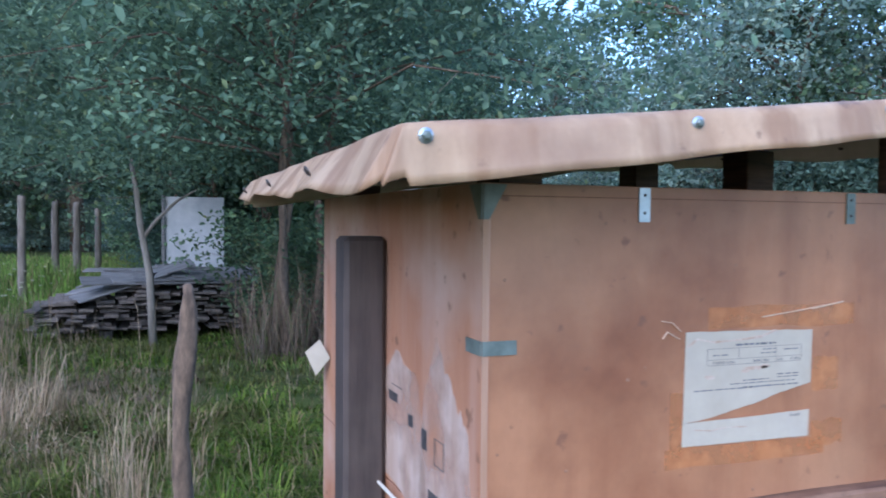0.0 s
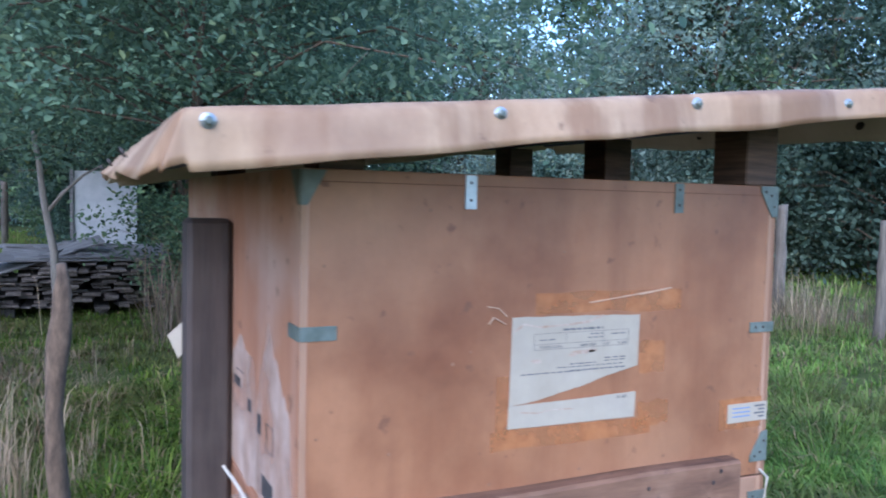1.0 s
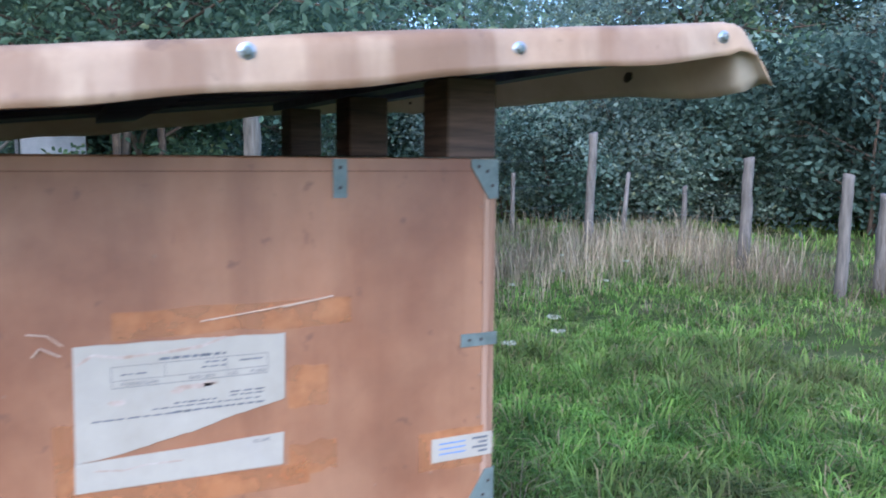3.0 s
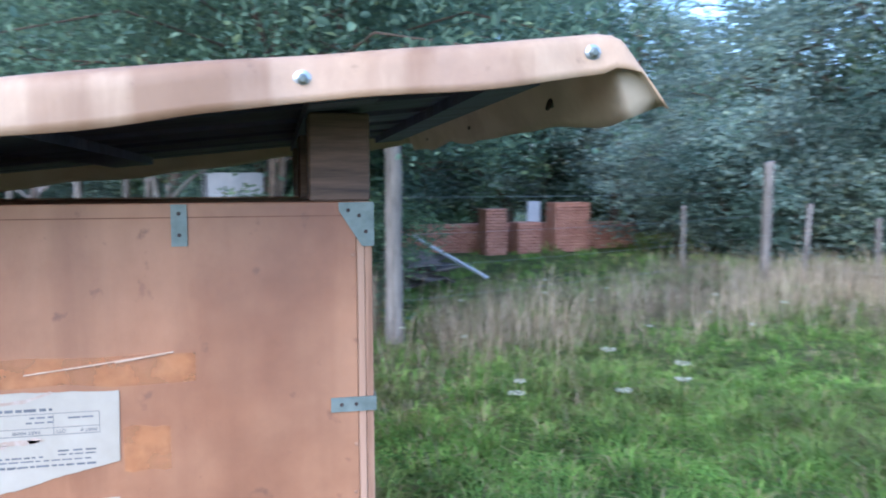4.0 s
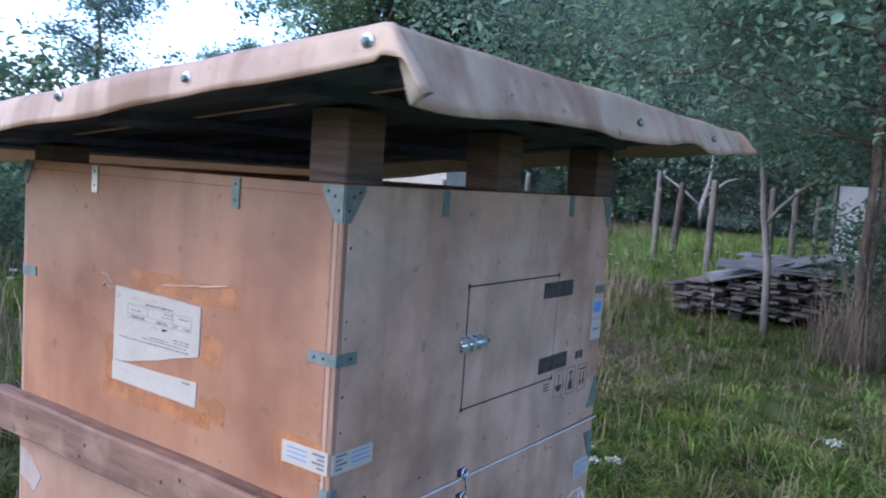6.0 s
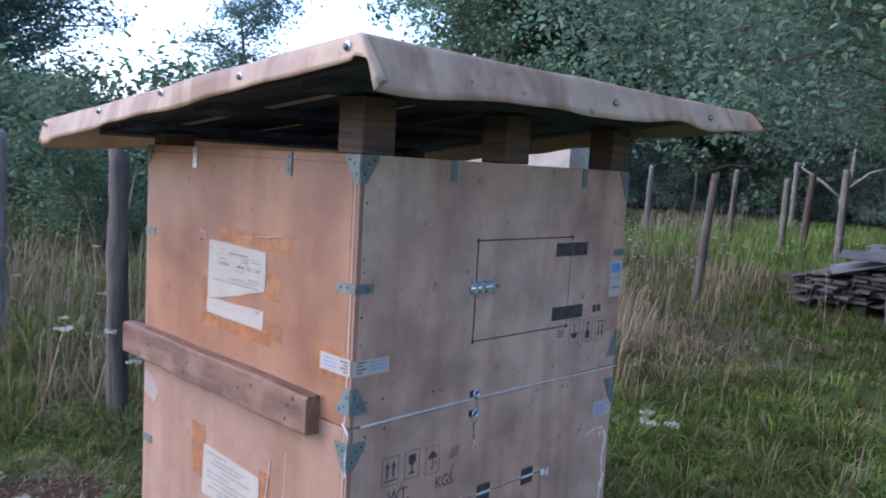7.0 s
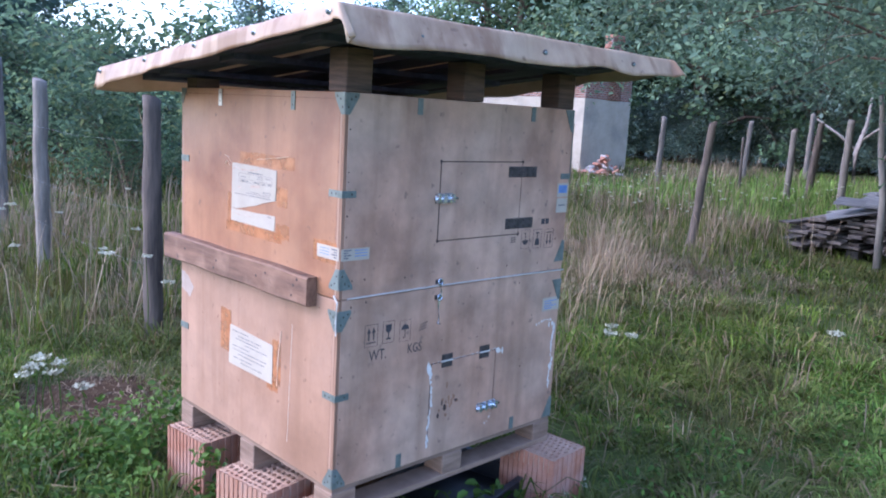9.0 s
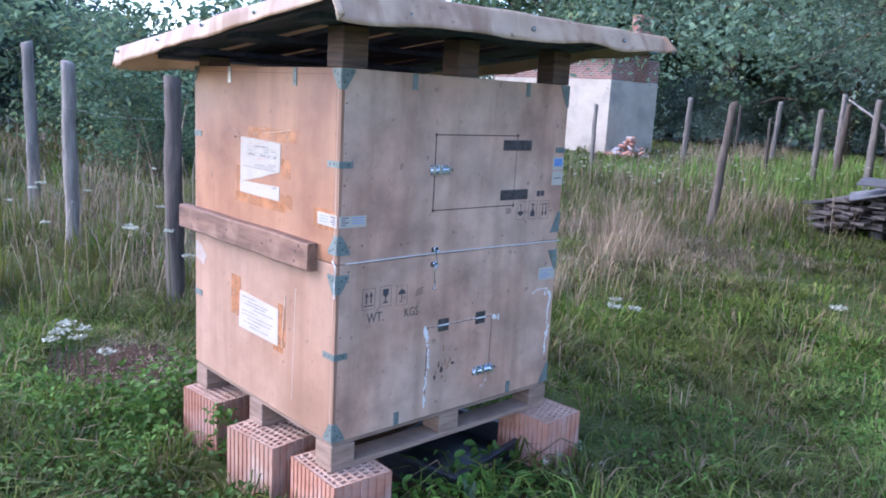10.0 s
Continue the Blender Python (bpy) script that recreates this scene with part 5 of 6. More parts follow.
brick_rows(LX, 0.0, 2.48, "bricks", hut, pose(-LX, 0.004, 0), seed=11, mat=PLASTER, label="whitewashed brick courses", proud=0.0015, gap=0.006)
brick_rows(LY, 0.0, 2.48, "bricks", hut, pose(-0.004, 0, 0, 0, 0, 90), seed=12, mat=PLASTER, label="whitewashed brick courses", proud=0.0015, gap=0.006)
chim = part("chimney", box(-0.28, 0.0, 1.35, 2.15, 3.285, 4.6, 0.0), MORTAR, hut, "red brick chimney")
brick_rows(0.8, 2.495, 4.6, "bricks", chim, pose(0.03, 1.35, 0, 0, 0, 90), seed=3, gap=0.012)
brick_rows(0.29, 3.3, 4.6, "bricks", chim, pose(-0.28, 1.35, 0), seed=4)
part("chimney_cap", box(-0.30, 0.045, 1.33, 2.17, 4.6, 4.74, 0.02), OLDBRICK, chim)
bm = bmesh.new()
vs = [bm.verts.new(p) for p in ((-LX - 0.3, -0.4, 3.30), (0.25, -0.4, 3.30), (0.25, LY + 0.5, 3.62), (-LX - 0.3, LY + 0.5, 3.62), (-LX - 0.3, -0.4, 3.37), (0.25, -0.4, 3.37), (0.25, LY + 0.5, 3.69), (-LX - 0.3, LY + 0.5, 3.69))]
for f in ((0, 3, 2, 1), (4, 5, 6, 7), (0, 1, 5, 4), (1, 2, 6, 5), (2, 3, 7, 6), (3, 0, 4, 7)):
    bm.faces.new([vs[k] for k in f])
part("roof", bm, ROOFING, hut, "green metal roof edge")
rubble = thing("brick_rubble", "heap of broken red bricks beside the hut", "rubble")
rnd = random.Random(3)
for k in range(60):
    a, r = rnd.uniform(0, 6.3), abs(rnd.gauss(0, 0.45))
    ob = part("brick", box(-0.12, 0.12, -0.06, 0.06, -0.035, 0.035, 0.008), OLDBRICK if rnd.random() < 0.7 else MORTAR, rubble)
    ob.matrix_basis = pose(-13.55 + r * math.cos(a), 20.9 + r * math.sin(a), 0.05 + max(0, 0.6 - r) * rnd.uniform(0.3, 1), rnd.uniform(-40, 40), rnd.uniform(-40, 40), rnd.uniform(0, 180))

# red brick piers of a ruin
def brick_pier(x, y, w, d, h, turn, label):
    t = thing("brick_pier", label, "brick pier", "ruined brick piers", at=pose(x, y, 0, 0, 0, turn))
    part("core", box(-w / 2, w / 2, -d / 2, d / 2, -0.1, h, 0.02), CLAY, t)
    brick_rows(w, 0.0, h, "bricks", t, pose(-w / 2, -d / 2, 0), seed=int(x * 10))
    return t


brick_pier(7.3, 18.3, 0.97, 0.6, 1.27, 5, "broken orange brick pier of a ruin")
brick_pier(5.2, 18.1, 0.55, 0.6, 1.13, 5, "narrow broken orange brick pier")
brick_pier(6.1, 18.2, 0.62, 0.6, 0.78, 5, "low broken orange brick pier")
ruin = thing("ruin_wall", "low ruined red brick wall in grass", "wall")
part("core", box(2.7, 9.4, 18.8, 19.2, -0.1, 0.72, 0.03), CLAY, ruin)
brick_rows(6.7, 0.0, 0.72, "bricks", ruin, pose(2.7, 18.8, 0), skip=0.05, seed=8)
door_leaf = tagged(part("grey_slab", box(6.3, 6.65, 18.6, 18.65, 0.0, 1.3, 0.01), GREYSHEET), "pale grey slab standing behind the brick piers", "slab")
scrap_heap = thing("scrap_heap", "heap of dark scrap boards and grey sheets", "scrap heap")
part("leaning_board", tube([(2.1, 11.9, 0.85), (3.35, 11.7, 0.12)], 0.03, 4), GREYSHEET, scrap_heap, "long grey board leaning on the heap")
for k in range(14):
    bm = box(-rnd.uniform(0.2, 0.5), rnd.uniform(0.2, 0.5), -0.25, 0.25, 0, 0.03, 0.004)
    ob = part("scrap_sheet", bm, GREYSHEET if k % 7 == 3 else STACK, scrap_heap)
    ob.matrix_basis = pose(2.0 + rnd.uniform(-0.4, 0.6), 12.0 + rnd.uniform(-0.3, 0.3), 0.05 + 0.035 * k, rnd.uniform(-20, 20), rnd.uniform(-20, 20), rnd.uniform(0, 180))

# ---- trees ----
def leaf_quads(centres, sizes, rng, narrow=0.5, fine=False):
    n = len(centres)
    nrm = rng.normal(size=(n, 3))
    nrm[:, 2] = np.abs(nrm[:, 2]) + 0.5
    nrm /= np.linalg.norm(nrm, axis=1)[:, None]
    t = rng.normal(size=(n, 3))
    t -= (t * nrm).sum(1)[:, None] * nrm
    t /= np.linalg.norm(t, axis=1)[:, None]
    b = np.cross(nrm, t)
    s = sizes[:, None]
    if fine:
        w = s * narrow * 0.5
        lift = nrm * s * 0.10
        v = np.stack([centres - t * s * 0.5, centres - t * s * 0.18 + b * w + lift, centres + t * s * 0.2 + b * w * 0.85 + lift,
                      centres + t * s * 0.5 - nrm * s * 0.08, centres + t * s * 0.2 - b * w * 0.85 + lift, centres - t * s * 0.18 - b * w + lift], 1)
        k = np.arange(n)[:, None] * 6
        return v.reshape(-1, 3), np.concatenate([k + np.array([0, 3, 2, 1]), k + np.array([0, 5, 4, 3])], 0)
    v = np.stack([centres - t * s * 0.5, centres + b * s * narrow * 0.5 - nrm * s * 0.08, centres + t * s * 0.5, centres - b * s * narrow * 0.5 - nrm * s * 0.08], 1)
    return v.reshape(-1, 3), np.arange(n * 4).reshape(-1, 4)


def grow(height, spread, clear, limbs, clusters, per, leaf, puff, seed, trunks=1, droop=0.0, slim=1.0):
    """Limbs of one tree and the places of its leaves."""
    rng = np.random.default_rng(seed)
    bm = bmesh.new()
    spots, sizes = [], []
    for tno in range(trunks):
        off = np.array([rng.normal() * 0.35, rng.normal() * 0.35, 0]) if trunks > 1 else np.zeros(3)
        top = off * 2.2 + np.array([rng.normal() * 0.05 * height, rng.normal() * 0.05 * height, height * 0.86])
        trunk = [off + (top - off) * f + np.array([rng.normal(), rng.normal(), 0]) * 0.012 * height * (0 < f) for f in np.linspace(0, 1, 8)]
        trunk[0] = off + np.array([0, 0, -0.2])
        r0 = height * 0.018 / math.sqrt(trunks) * slim
        tube([tuple(p) for p in trunk], [r0 * (1.25 - 1.1 * f) for f in np.linspace(0, 1, 8)], 8, bm)
        for k in range(limbs):
            f = clear + (0.97 - clear) * (k + rng.random()) / limbs
            at = trunk[min(int(f * 7), 6)] + (trunk[min(int(f * 7) + 1, 7)] - trunk[min(int(f * 7), 6)]) * (f * 7 % 1)
            ang = k * 2.4 + rng.normal() * 0.5
            g = (f - clear) / (1 - clear)
            reach = spread * (0.45 + 0.75 * math.sin(math.pi * min(0.15 + 0.8 * g, 1.0))) * rng.uniform(0.7, 1.1)
            end = at + np.array([math.cos(ang) * reach, math.sin(ang) * reach, reach * rng.uniform(0.05, 0.55) - droop * reach])
            mid = (at + end) / 2 + np.array([0, 0, reach * 0.12])
            tube([tuple(at), tuple(mid), tuple(end)], [r0 * 0.42 * (1.1 - f * 0.6), r0 * 0.26, r0 * 0.06], 5, bm)
            for c in range(clusters):
                q = rng.uniform(0.25, 1.05)
                base_pt = at + (mid - at) * min(q * 2, 1) + (end - mid) * max(q * 2 - 1, 0)
                tip = base_pt + rng.normal(size=3) * np.array([0.3, 0.3, 0.22]) * reach * 0.75
                if c % 3 == 0:
                    tube([tuple(base_pt), tuple((base_pt + tip) / 2 + np.array([0, 0, 0.04])), tuple(tip)], [r0 * 0.1, r0 * 0.06, r0 * 0.02], 4, bm)
                n = int(per * rng.uniform(0.5, 1.5))
                pts = tip + rng.normal(size=(n, 3)) * puff * np.array([1, 1, 0.62]) * rng.uniform(0.6, 1.2)
                spots.append(pts)
                sizes.append(leaf * rng.uniform(0.6, 1.3, n))
    return bm, np.concatenate(spots), np.concatenate(sizes), rng


def tree(label, mat, height, spread, clear, limbs, clusters, per, leaf, puff, seed, trunks=1, narrow=0.5, droop=0.0, name="tree", category="tree", fine=False, slim=1.0, low=0.0):
    t = thing(name, label, category)
    bm, spots, sizes, rng = grow(height, spread, clear, limbs, clusters, per, leaf, puff, seed, trunks, droop, slim)
    above = spots[:, 2] > low + rng.uniform(-0.25, 0.25, len(spots)) * (low > 0)
    spots, sizes = spots[above], sizes[above]
    spots[:, 2] = np.maximum(spots[:, 2], 0.08)
    part("trunk", bm, BARK, t, smooth=True)
    v, f = leaf_quads(spots, sizes, rng, narrow, fine)
    arrays("crown", v, f, mat, t)
    return t


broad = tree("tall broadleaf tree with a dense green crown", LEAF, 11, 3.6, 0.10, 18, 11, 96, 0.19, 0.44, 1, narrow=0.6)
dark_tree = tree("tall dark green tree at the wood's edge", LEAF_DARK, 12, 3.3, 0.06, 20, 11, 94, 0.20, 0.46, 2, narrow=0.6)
pale_tree = tree("airy-crowned tree, haze put into its pale blue-green leaves", LEAF_HAZE, 9, 3.0, 0.08, 17, 10, 84, 0.18, 0.44, 3, narrow=0.5)
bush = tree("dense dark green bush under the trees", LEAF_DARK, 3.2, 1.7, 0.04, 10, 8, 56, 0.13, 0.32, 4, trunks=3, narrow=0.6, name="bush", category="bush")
pale_bush = tree("bush at the wood's edge, haze put into its pale leaves", LEAF_HAZE, 3.0, 1.7, 0.04, 10, 8, 52, 0.12, 0.32, 9, trunks=3, narrow=0.6, name="bush", category="bush")
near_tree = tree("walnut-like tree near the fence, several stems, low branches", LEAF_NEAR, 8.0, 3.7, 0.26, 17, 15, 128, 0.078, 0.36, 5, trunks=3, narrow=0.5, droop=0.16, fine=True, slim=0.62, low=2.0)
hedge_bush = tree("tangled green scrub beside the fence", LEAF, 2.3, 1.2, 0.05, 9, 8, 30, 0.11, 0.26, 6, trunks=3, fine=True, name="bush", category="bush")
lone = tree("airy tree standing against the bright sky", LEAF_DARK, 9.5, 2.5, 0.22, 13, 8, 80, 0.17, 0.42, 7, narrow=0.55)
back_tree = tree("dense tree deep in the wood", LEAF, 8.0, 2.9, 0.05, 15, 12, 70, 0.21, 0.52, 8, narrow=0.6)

placed = {}


def plant(src, x, y, s=1.0, turn=None, tall=1.0):
    rr = random.Random(int(x * 131 + y * 17))
    m = pose(x, y, 0, 0, 0, rr.uniform(0, 360) if turn is None else turn) @ Matrix.Diagonal((s, s, s * tall, 1))
    if src.name not in placed:
        placed[src.name] = True
        src.matrix_basis = m
        return src
    keep = src.scale.copy()
    src.scale = (1, 1, 1)
    got = copy_thing(src, m)
    src.scale = keep
    return got


def at_bearing(deg, dist):
    """Bearing counts to the left of straight ahead (+y), seen from the crates."""
    a = radians(deg)
    return 0.5 - math.sin(a) * dist, -1.0 + math.cos(a) * dist


plant(near_tree, 0.0, 8.5, 1.0, 20)
plant(near_tree, -1.0, 15.4, 1.15, 140)
plant(near_tree, 0.9, 14.6, 1.1, 260)
for x, y, s in ((0.45, 9.2, 0.7), (0.9, 9.5, 0.6), (-13.0, 4.5, 1.3), (-14.0, -0.6, 1.3), (-10.5, 4.2, 0.8)):
    plant(hedge_bush, x, y, s)
wood = random.Random(21)
west_kinds = (broad, pale_tree, broad, broad, pale_tree)
east_kinds = (pale_tree, broad, pale_tree, pale_tree, dark_tree)
deg = -64.0
k = 0
while deg < 41:
    for row, dist in enumerate((21, 27)):
        b = deg + (2.2 if row else 0) + wood.uniform(-1, 1)
        dd = dist + wood.uniform(-1.5, 2.0) + (21 if b > 3 else 0)
        x, y = at_bearing(b, dd)
        if 0.5 < x < 11.5 and y < 25:
            x, y = at_bearing(b, dd + 8)
        east = b < -7
        plant((east_kinds if east else west_kinds)[(k + row * 2) % 5], x, y, wood.uniform(0.9, 1.25) * (1.45 if b > 3 else 0.8 if east else 1.0), None, wood.uniform(0.95, 1.2))
        k += 1
    for q in range(2):
        x, y = at_bearing(deg + q * 3 + wood.uniform(-1, 1), 18.5 + wood.uniform(0, 2.5) + (23 if deg > 1 else 0))
        if not (2.0 < x < 9.8 and y < 22):
            plant(pale_bush if (deg < -12 and q) or deg > 1 else bush, x, y, wood.uniform(0.8, 1.35))
    deg += 6.5
# dense scrub between the stems of the wood
for b in np.arange(-66.0, 39.0, 3.6):
    x, y = at_bearing(float(b), 32 + wood.uniform(-1, 2) + (16 if b > 3 else 0))
    plant(back_tree, x, y, wood.uniform(0.95, 1.2) * (1.5 if b > 3 else 0.72 if b < -7 else 1.0))
# low far line under the open sky and the tree that stands before it
for b in np.arange(48, 72, 4.5):
    x, y = at_bearing(float(b), 62)
    plant(dark_tree, x, y, wood.uniform(0.5, 0.62), None, 0.9)
x, y = at_bearing(58.5, 34)
plant(lone, x, y, 1.0)
x, y = at_bearing(50.5, 46)
plant(lone, x, y, 1.0)
for b, dd, s in ((73, 29, 0.85), (76, 32, 0.9), (79, 23, 0.95), (82, 30, 1.0), (85, 24, 0.9)):
    x, y = at_bearing(b, dd)
    plant(dark_tree if int(b) % 2 else broad, x, y, s)
for b, dd in ((52, 30), (57, 28), (61, 27), (65, 25), (69, 22), (73, 26), (79, 24), (84, 24)):
    x, y = at_bearing(b, dd)
    plant(bush, x, y, wood.uniform(0.7, 1.0))

# ---- grass and weeds ----
def blades(n, area, height, width, seed, lean=0.45, keep=None, tuft=22, loose=0.055):
    """Bent tapered blades in tufts: two quads of stalk and a drooping tip each."""
    rng = np.random.default_rng(seed)
    x0, x1, y0, y1 = area
    m = max(n // tuft, 1)
    cx, cy = rng.uniform(x0, x1, m), rng.uniform(y0, y1, m)
    which = rng.integers(0, m, n)
    big = 0.55 + 0.9 * rng.random(m) ** 2
    r = np.abs(rng.normal(size=n)) * loose * big[which]
    a = rng.uniform(0, 2 * np.pi, n)
    x, y = cx[which] + r * np.cos(a), cy[which] + r * np.sin(a)
    if keep is not None:
        ok = keep(x, y, rng)
        x, y, a, which = x[ok], y[ok], a[ok], which[ok]
    n = len(x)
    wind = rng.normal(size=m)[which] * 0.9
    a = a + rng.normal(size=n) * 0.5 + 0.4 * wind
    patch = 0.7 + 0.6 * np.clip(0.5 + 0.5 * np.sin(x * 1.3 + 1.3 * np.sin(y * 0.9)) * np.cos(y * 1.1 + np.sin(x * 0.8)), 0, 1)
    h = rng.uniform(0.55, 1.2, n) * height * patch * big[which]
    d = np.stack([np.cos(a), np.sin(a), np.zeros(n)], 1)
    spin = rng.uniform(-0.9, 0.9, n)
    s = np.stack([-np.sin(a + spin), np.cos(a + spin), np.zeros(n)], 1)
    w = width * rng.uniform(0.6, 1.4, n)
    bend = rng.uniform(0.15, 1.0, n) * lean * h
    droop = np.clip(bend / np.maximum(h, 1e-4), 0, 1.2)
    up = np.array([0, 0, 1.0])
    p = np.stack([x, y, ground_height(x, y) - 0.01], 1)
    mid = p + d * (bend * 0.4)[:, None] + up * (h * 0.68)[:, None]
    tip = p + d * bend[:, None] + up * (h * (1.0 - 0.38 * droop))[:, None]
    v = np.stack([p - s * (w * 0.4)[:, None], p + s * (w * 0.4)[:, None], mid + s * (w * 0.5)[:, None], mid - s * (w * 0.5)[:, None], tip], 1).reshape(-1, 3)
    k = np.arange(n)[:, None] * 5
    f = np.concatenate([k + np.array([0, 1, 2]), k + np.array([0, 2, 3]), k + np.array([3, 2, 4])], 0)
    return v, f


def off_crate(x, y, rng):
    under = (x > -1.1) & (x < 0.02) & (y > -0.02) & (y < 1.15)
    bare = (((x + 2.1) / 0.6) ** 2 + ((y + 0.02) / 0.42) ** 2 < rng.uniform(0.5, 1.2, len(x)))
    blocks = (np.abs(x + 0.45) < 0.75) & (np.abs(y - 0.05) < 0.16)
    far_block = (np.abs(x - 0.0) < 0.17) & (np.abs(y - 1.07) < 0.14)
    return ~(under | bare | blocks | far_block)


def band(x, y):
    """1 along the strips of uncut dry grass."""
    fence = np.exp(-((y - 6.6 - 0.45 * (x - 1.0)) / 1.3) ** 2) * (x > 0.3) + np.exp(-((x - 7.6) / 1.2) ** 2) * (y > 3) * (y < 12)
    north = np.exp(-((x + 4.6 + (y - 9) * 0.42) / 2.2) ** 2) * (y > 5.6) * (x < -2.2)
    west = np.exp(-((y - 1.3) / 1.0) ** 2) * (x < -3.2)
    clump = 0.4 * np.exp(-(((x + 2.1) / 0.35) ** 2 + ((y - 3.4) / 0.5) ** 2))
    return np.clip(fence + north + west + clump, 0, 1)


def weeds_in_shade(x, y, rng):
    return (x > -0.02) | (rng.random(len(x)) < 0.25)


sets = [blades(30000, (-2.8, 0.8, -1.3, 0.0), 0.16, 0.006, 9, 1.3, off_crate, 30, 0.06), blades(105000, (-4.0, 4.5, -1.2, 4.2), 0.12, 0.006, 1, 1.9, off_crate, 26, 0.085), blades(34000, (-4.0, 4.5, 0.6, 5.5), 0.17, 0.0075, 27, 1.9, off_crate, 70, 0.07),
        blades(80000, (-9.0, 9.0, 3.8, 12.0), 0.13, 0.010, 2, 1.7, None, 14, 0.11),
        blades(16000, (-9.0, -3.8, -2.0, 4.2), 0.17, 0.010, 3, 1.3),
        blades(14000, (8.8, 20.0, 1.0, 15.0), 0.2, 0.018, 10, 0.8, None, 12, 0.12),
        blades(45000, (-8.0, 8.0, -7.0, -1.2), 0.12, 0.009, 6, 1.5, None, 20, 0.1),
        blades(11000, (-9.0, -3.2, -0.8, 4.0), 0.30, 0.007, 7, 0.6),
        blades(6000, (-9.0, -2.8, 6.5, 13.0), 0.38, 0.007, 8, 0.6),
        blades(20000, (-24.0, -8.8, -3.0, 12.0), 0.3, 0.018, 25, 1.0, None, 12, 0.14),
        blades(12000, (4.3, 10.0, -1.0, 4.2), 0.11, 0.010, 4, 1.0),
        blades(16000, (-9.0, -0.8, 12.8, 24.0), 0.5, 0.014, 41, 0.7, None, 10, 0.15),
        blades(40000, (-22.0, 16.0, 11.0, 34.0), 0.2, 0.026, 5, 0.8, None, 18, 0.12)]
def split_grass():
    """Blades of the bright side and of the darkened side, with a ragged border between them."""
    out = {True: [], False: []}
    rng = np.random.default_rng(4)
    for v, f in sets:
        n = len(v) // 5
        b = v.reshape(n, 5, 3)
        x, y = b[:, 0, 0], b[:, 0, 1]
        lush = x + 0.12 * (y - 3) + 0.5 * np.sin(x * 1.7 + y * 2.1) + rng.normal(size=n) * 0.35 > 0.75
        lush |= (y > 12.6) & (x < -0.8) & (x > -9.0)
        for side in (True, False):
            out[side].append(b[lush == side])
    tri = np.array([[0, 1, 2], [0, 2, 3], [3, 2, 4]])
    got = []
    for side in (True, False):
        b = np.concatenate(out[side])
        got.append((b.reshape(-1, 3), (np.arange(len(b))[:, None, None] * 5 + tri).reshape(-1, 3)))
    return got


lush, worn = split_grass()
tagged(arrays("grass", *lush, GRASS), "lush green meadow grass with a few dry blades", "grass", kind="stuff")
# This side's grass is darkened in colour for its dimmer light.
tagged(arrays("grass", *worn, GRASS_DIM), "meadow grass with brown patches, dimmer light put into its green", "grass", kind="stuff")


def dry_keep(x, y, rng):
    return rng.random(len(x)) < band(x, y) * (0.3 + 0.7 * (np.sin(x * 1.9 + y) * np.cos(y * 1.3) > -0.2)) * off_crate(x, y, rng)


def thatch(x, y, rng):
    return (rng.random(len(x)) < 0.25 + 0.75 * (np.sin(x * 2.3 + 1.1 * y) * np.cos(y * 1.7 - x) > 0.05)) & off_crate(x, y, rng)


dry_sets = [blades(15000, (-6.5, -1.2, 4.2, 7.4), 0.17, 0.005, 19, 1.9, thatch, 30, 0.12), 
            blades(6000, (-22.0, -8.5, -2.0, 11.0), 0.5, 0.010, 26, 0.8, None, 9, 0.15), blades(60, (-6.5, -1.6, 3.6, 8.5), 0.8, 0.005, 21, 1.3, None, 2, 0.1), blades(70, (-5.5, -2.6, -0.4, 2.2), 0.75, 0.005, 22, 1.3, None, 2, 0.1),
            blades(5000, (0.2, 9.0, 1.6, 5.5), 0.12, 0.005, 23, 1.9, thatch, 9, 0.1), blades(46000, (-9.0, 10.0, 2.0, 13.0), 0.46, 0.0052, 11, 0.8, dry_keep, 9, 0.12), blades(4500, (-8.0, -3.1, -0.5, 3.2), 0.55, 0.004, 12, 0.8, dry_keep, 7, 0.1),
            blades(18000, (-20.0, -2.5, 10.0, 30.0), 0.6, 0.012, 13, 0.6, dry_keep, 9, 0.15),
            blades(1500, (-4.0, 2.0, 1.5, 8.0), 0.3, 0.004, 14, 0.6, off_crate, 4), blades(420, (-2.9, -2.2, 4.8, 5.6), 0.6, 0.0045, 15, 0.8, off_crate, 40, 0.08), blades(2600, (-2.75, -1.45, -0.6, 0.5), 0.055, 0.004, 16, 2.6, None, 5, 0.1), blades(70, (-7.0, -4.4, 1.7, 3.2), 1.4, 0.010, 18, 0.45, None, 3, 0.2), blades(260, (-1.9, -1.2, 2.6, 3.6), 0.45, 0.004, 17, 0.5, None, 20)]
vv, ff, base_i = [], [], 0
for v, f in dry_sets:
    vv.append(v)
    ff.append(f + base_i)
    base_i += len(v)
dry = arrays("dry_grass", np.concatenate(vv), np.concatenate(ff), DRYGRASS)
straw = arrays("dry_grass", *blades(15000, (1.5, 10.0, 6.0, 12.5), 0.55, 0.007, 20, 0.7, dry_keep, 12, 0.14), STRAW)
tagged(straw, "tall pale straw standing along the wire fence", "grass", kind="stuff")
thicket = arrays("dry_stalks", *blades(900, (-0.6, 1.0, 7.4, 9.4), 1.2, 0.007, 24, 0.9, None, 4, 0.1), TWIG_LEAF)
tagged(thicket, "thicket of dry brown stalks under the near tree", "stalks", kind="stuff")
tagged(dry, "tall straw-coloured dry grass along the fences", "grass", kind="stuff")


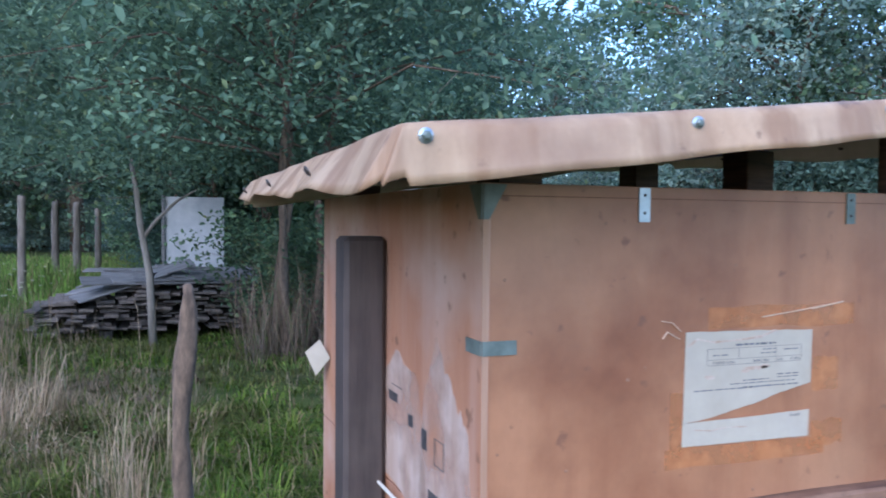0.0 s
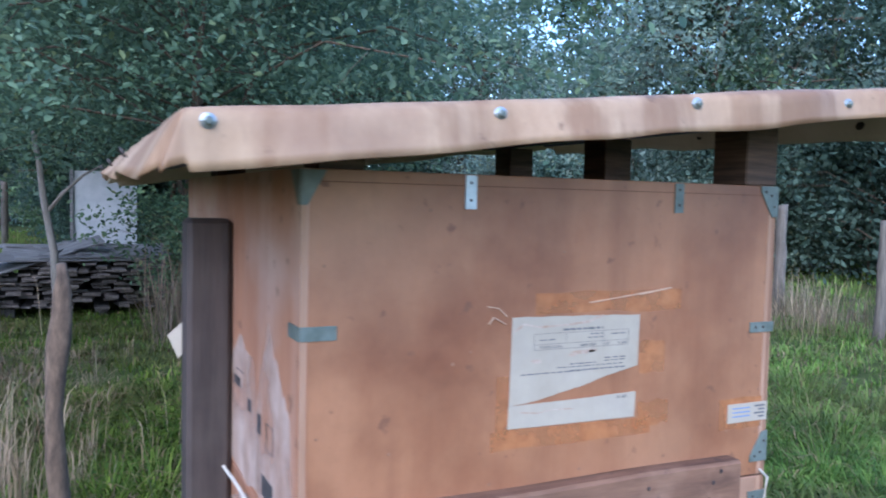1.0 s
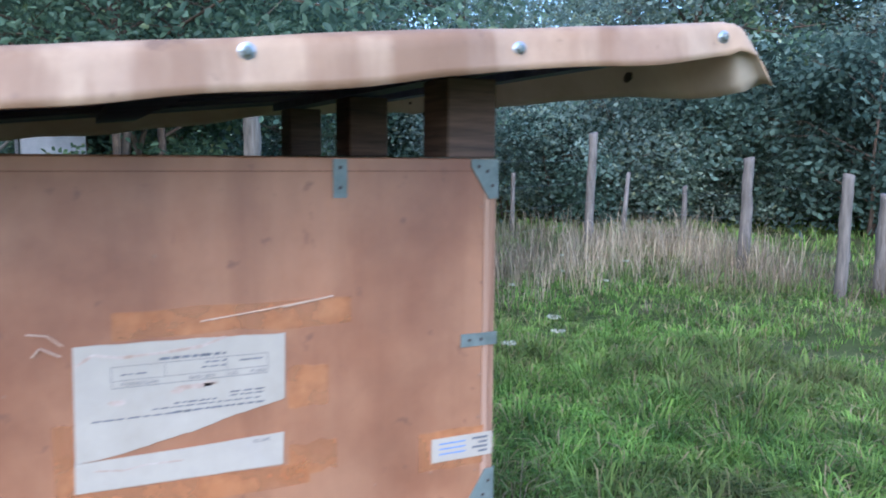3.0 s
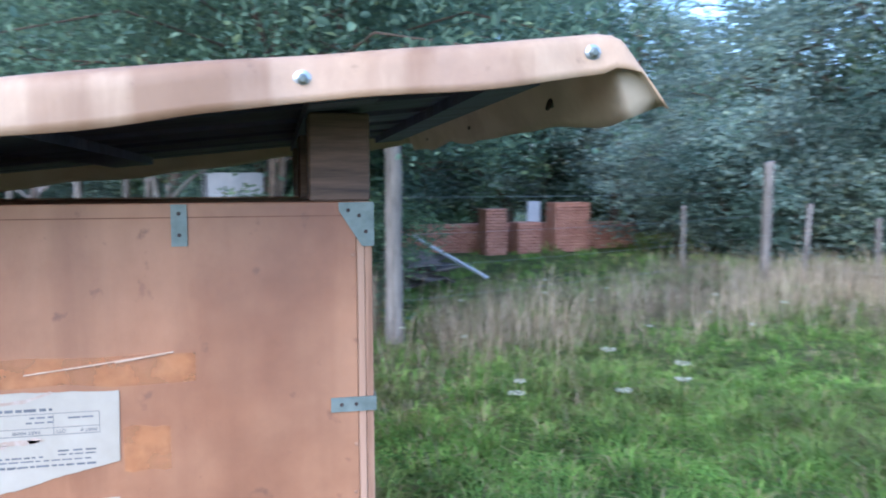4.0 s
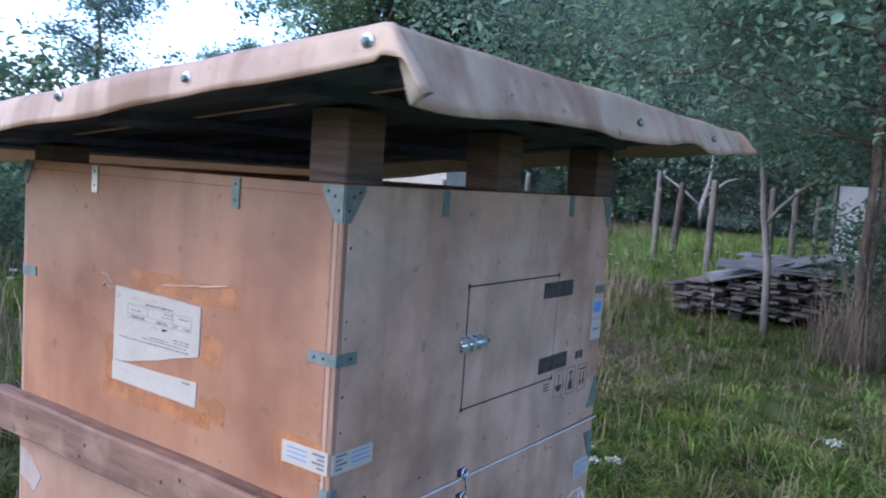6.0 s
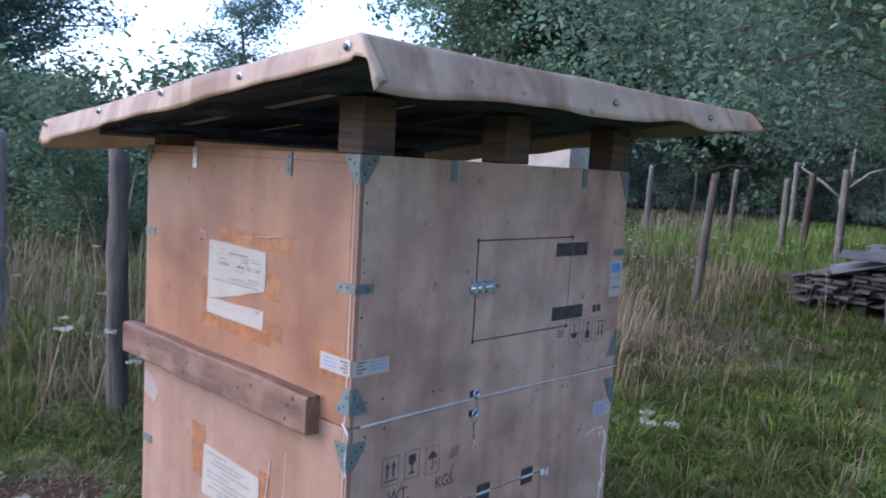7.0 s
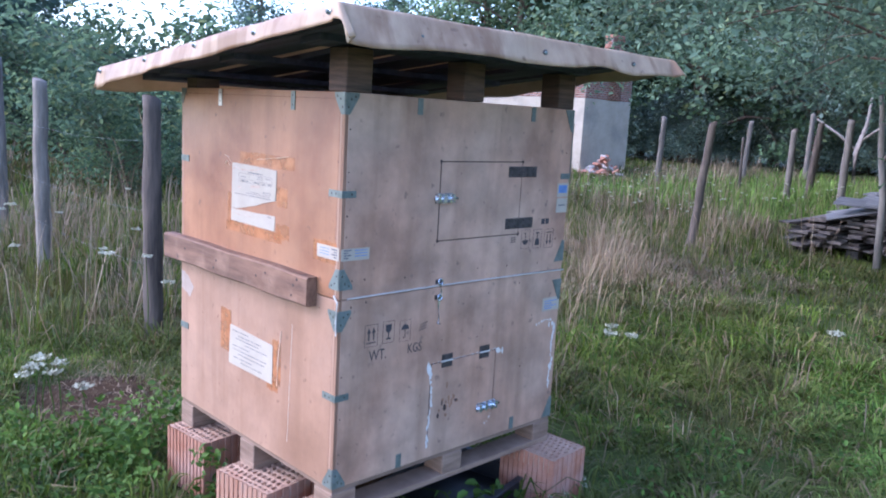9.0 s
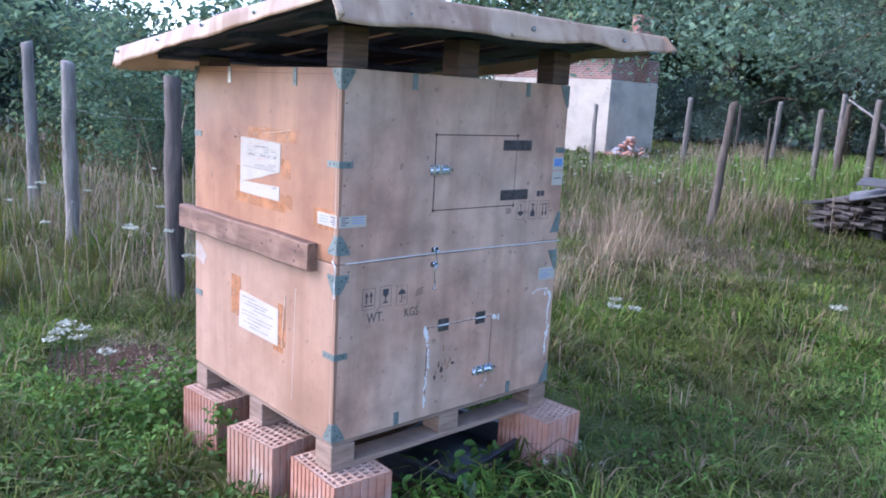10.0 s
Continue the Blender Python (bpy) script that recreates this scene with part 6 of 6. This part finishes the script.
def weed_patch(name, n, area, size, height, seed, label, keep=None):
    """Low broad leaves on short stalks."""
    rng = np.random.default_rng(seed)
    x0, x1, y0, y1 = area
    x, y = rng.uniform(x0, x1, n), rng.uniform(y0, y1, n)
    if keep is not None:
        ok = keep(x, y, rng)
        x, y = x[ok], y[ok]
    n = len(x)
    z = ground_height(x, y) + rng.uniform(0.15, 1.0, n) * height
    v, f = leaf_quads(np.stack([x, y, z], 1), size * rng.uniform(0.5, 1.35, n), rng, 0.48, True)
    return tagged(arrays(name, v, f, WEED), label, "weeds", kind="stuff")


def weed_keep(x, y, rng):
    return off_crate(x, y, rng) & (np.sin(x * 4 + 1.0) * np.cos(y * 3.4) > -0.35)


weed_patch("weeds", 15000, (-2.6, 0.6, -1.1, -0.05), 0.034, 0.13, 31, "low broad-leaved green weeds beside the clay blocks", weed_keep)
weed_patch("weeds", 3600, (-1.75, -1.1, -0.25, 1.3), 0.038, 0.24, 32, "taller green weeds beside the crate", off_crate)
weed_patch("weeds", 900, (-0.12, 0.7, 0.1, 0.85), 0.05, 0.12, 33, "low green weeds in front of the pallet", weeds_in_shade)
weed_patch("weeds", 2200, (0.2, 2.4, 1.2, 4.0), 0.032, 0.11, 34, "broad-leaved weeds in the meadow", weed_keep)


def weed_clumps(x, y, rng):
    return off_crate(x, y, rng) & (np.sin(x * 5.1 + 2 * np.sin(y * 2.3)) * np.cos(y * 4.3 + x) > 0.25)


weed_patch("weeds", 12000, (-3.6, 2.2, 1.0, 5.2), 0.028, 0.10, 36, "scattered broad-leaved weeds in the meadow grass", weed_clumps)
weed_patch("weeds", 150, (-0.80, -0.55, -0.10, 0.02), 0.035, 0.27, 35, "creeping green weeds growing over the clay blocks")


def umbel(x, y, h, r, seed, group="white wild flowers"):
    rr = random.Random(seed)
    t = thing("wild_flower", "white umbel wild flower on a thin green stalk", "flower", group, at=pose(x, y, 0))
    part("stalk", tube([(0, 0, -0.02), (0.01, 0.0, h * 0.5), (rr.uniform(-0.03, 0.03), rr.uniform(-0.03, 0.03), h)], 0.003, 4), WEED, t)
    n = 46
    pts = np.array([(r * math.sqrt(rr.random()) * math.cos(a), r * math.sqrt(rr.random()) * math.sin(a), h + rr.uniform(0, 0.015)) for a in (rr.uniform(0, 6.28) for _ in range(n))])
    v, f = leaf_quads(pts, np.full(n, r * 0.42), np.random.default_rng(seed), 0.9)
    arrays("umbel", v, f, BLOSSOM, t)
    return t


flowers = [(-0.5, 2.3, 0.40, 0.05), (-0.42, 2.38, 0.39, 0.04), (-0.57, 2.4, 0.41, 0.04), (1.25, 3.3, 0.4, 0.05), (1.33, 3.5, 0.42, 0.04), (-1.8, -0.35, 0.33, 0.05), (-1.86, -0.30, 0.35, 0.045), (-1.74, -0.29, 0.31, 0.045), (-1.83, -0.38, 0.29, 0.04), (-1.77, -0.25, 0.34, 0.04),
           (-1.9, -0.1, 0.16, 0.05), (2.1, 3.9, 0.5, 0.05), (2.5, 3.6, 0.45, 0.05), (1.9, 3.2, 0.4, 0.05), (2.35, 3.3, 0.42, 0.05), (0.35, 3.3, 0.45, 0.05)]
rnd = random.Random(77)
for k in range(190):
    flowers.append((rnd.uniform(-8.5, -2.9), rnd.uniform(7.2, 15.5), rnd.uniform(0.3, 0.8), rnd.uniform(0.014, 0.03)))
for k in range(26):
    flowers.append((rnd.uniform(-6.5, -2.6), rnd.uniform(0.2, 3.2), rnd.uniform(0.35, 0.7), rnd.uniform(0.03, 0.05)))
for k in range(16):
    flowers.append((rnd.uniform(0.6, 5.0), rnd.uniform(4.0, 7.5), rnd.uniform(0.35, 0.6), rnd.uniform(0.018, 0.034)))
for k in range(12):
    flowers.append((rnd.uniform(0.15, 0.5), rnd.uniform(0.7, 1.2), rnd.uniform(0.06, 0.13), rnd.uniform(0.008, 0.014)))
for k, (x, y, h, r) in enumerate(flowers):
    umbel(x, y, h, r, k)


def broad_plant(x, y, seed):
    """A rosette of long soft grey-green leaves."""
    rr = random.Random(seed)
    t = thing("rosette_plant", "soft grey-green plant with long upright leaves", "plant", at=pose(x, y, 0))
    for k in range(6):
        a, ln, lean = k * 1.05 + rr.uniform(-0.3, 0.3), rr.uniform(0.08, 0.14), rr.uniform(0.3, 0.9)
        d, side = Vector((math.cos(a), math.sin(a), 0)), Vector((-math.sin(a), math.cos(a), 0))
        bm = bmesh.new()
        rows = []
        for i in range(7):
            f = i / 6
            c = d * (ln * lean * f * (0.5 + 0.5 * f)) + Vector((0, 0, ln * (f - 0.25 * lean * f * f)))
            w = 0.019 * math.sin(math.pi * min(0.12 + 0.86 * f, 1.0)) * ln / 0.15
            rows.append([bm.verts.new(c + side * w * q + Vector((0, 0, 0.006 * abs(q)))) for q in (-1, 0, 1)])
        for p, q in zip(rows, rows[1:]):
            for i in range(2):
                bm.faces.new((p[i], p[i + 1], q[i + 1], q[i]))
        part("leaf", bm, WEED_SOFT, t, smooth=True)
    return t


broad_plant(0.2, 0.5, 1)
broad_plant(0.3, 0.62, 2)
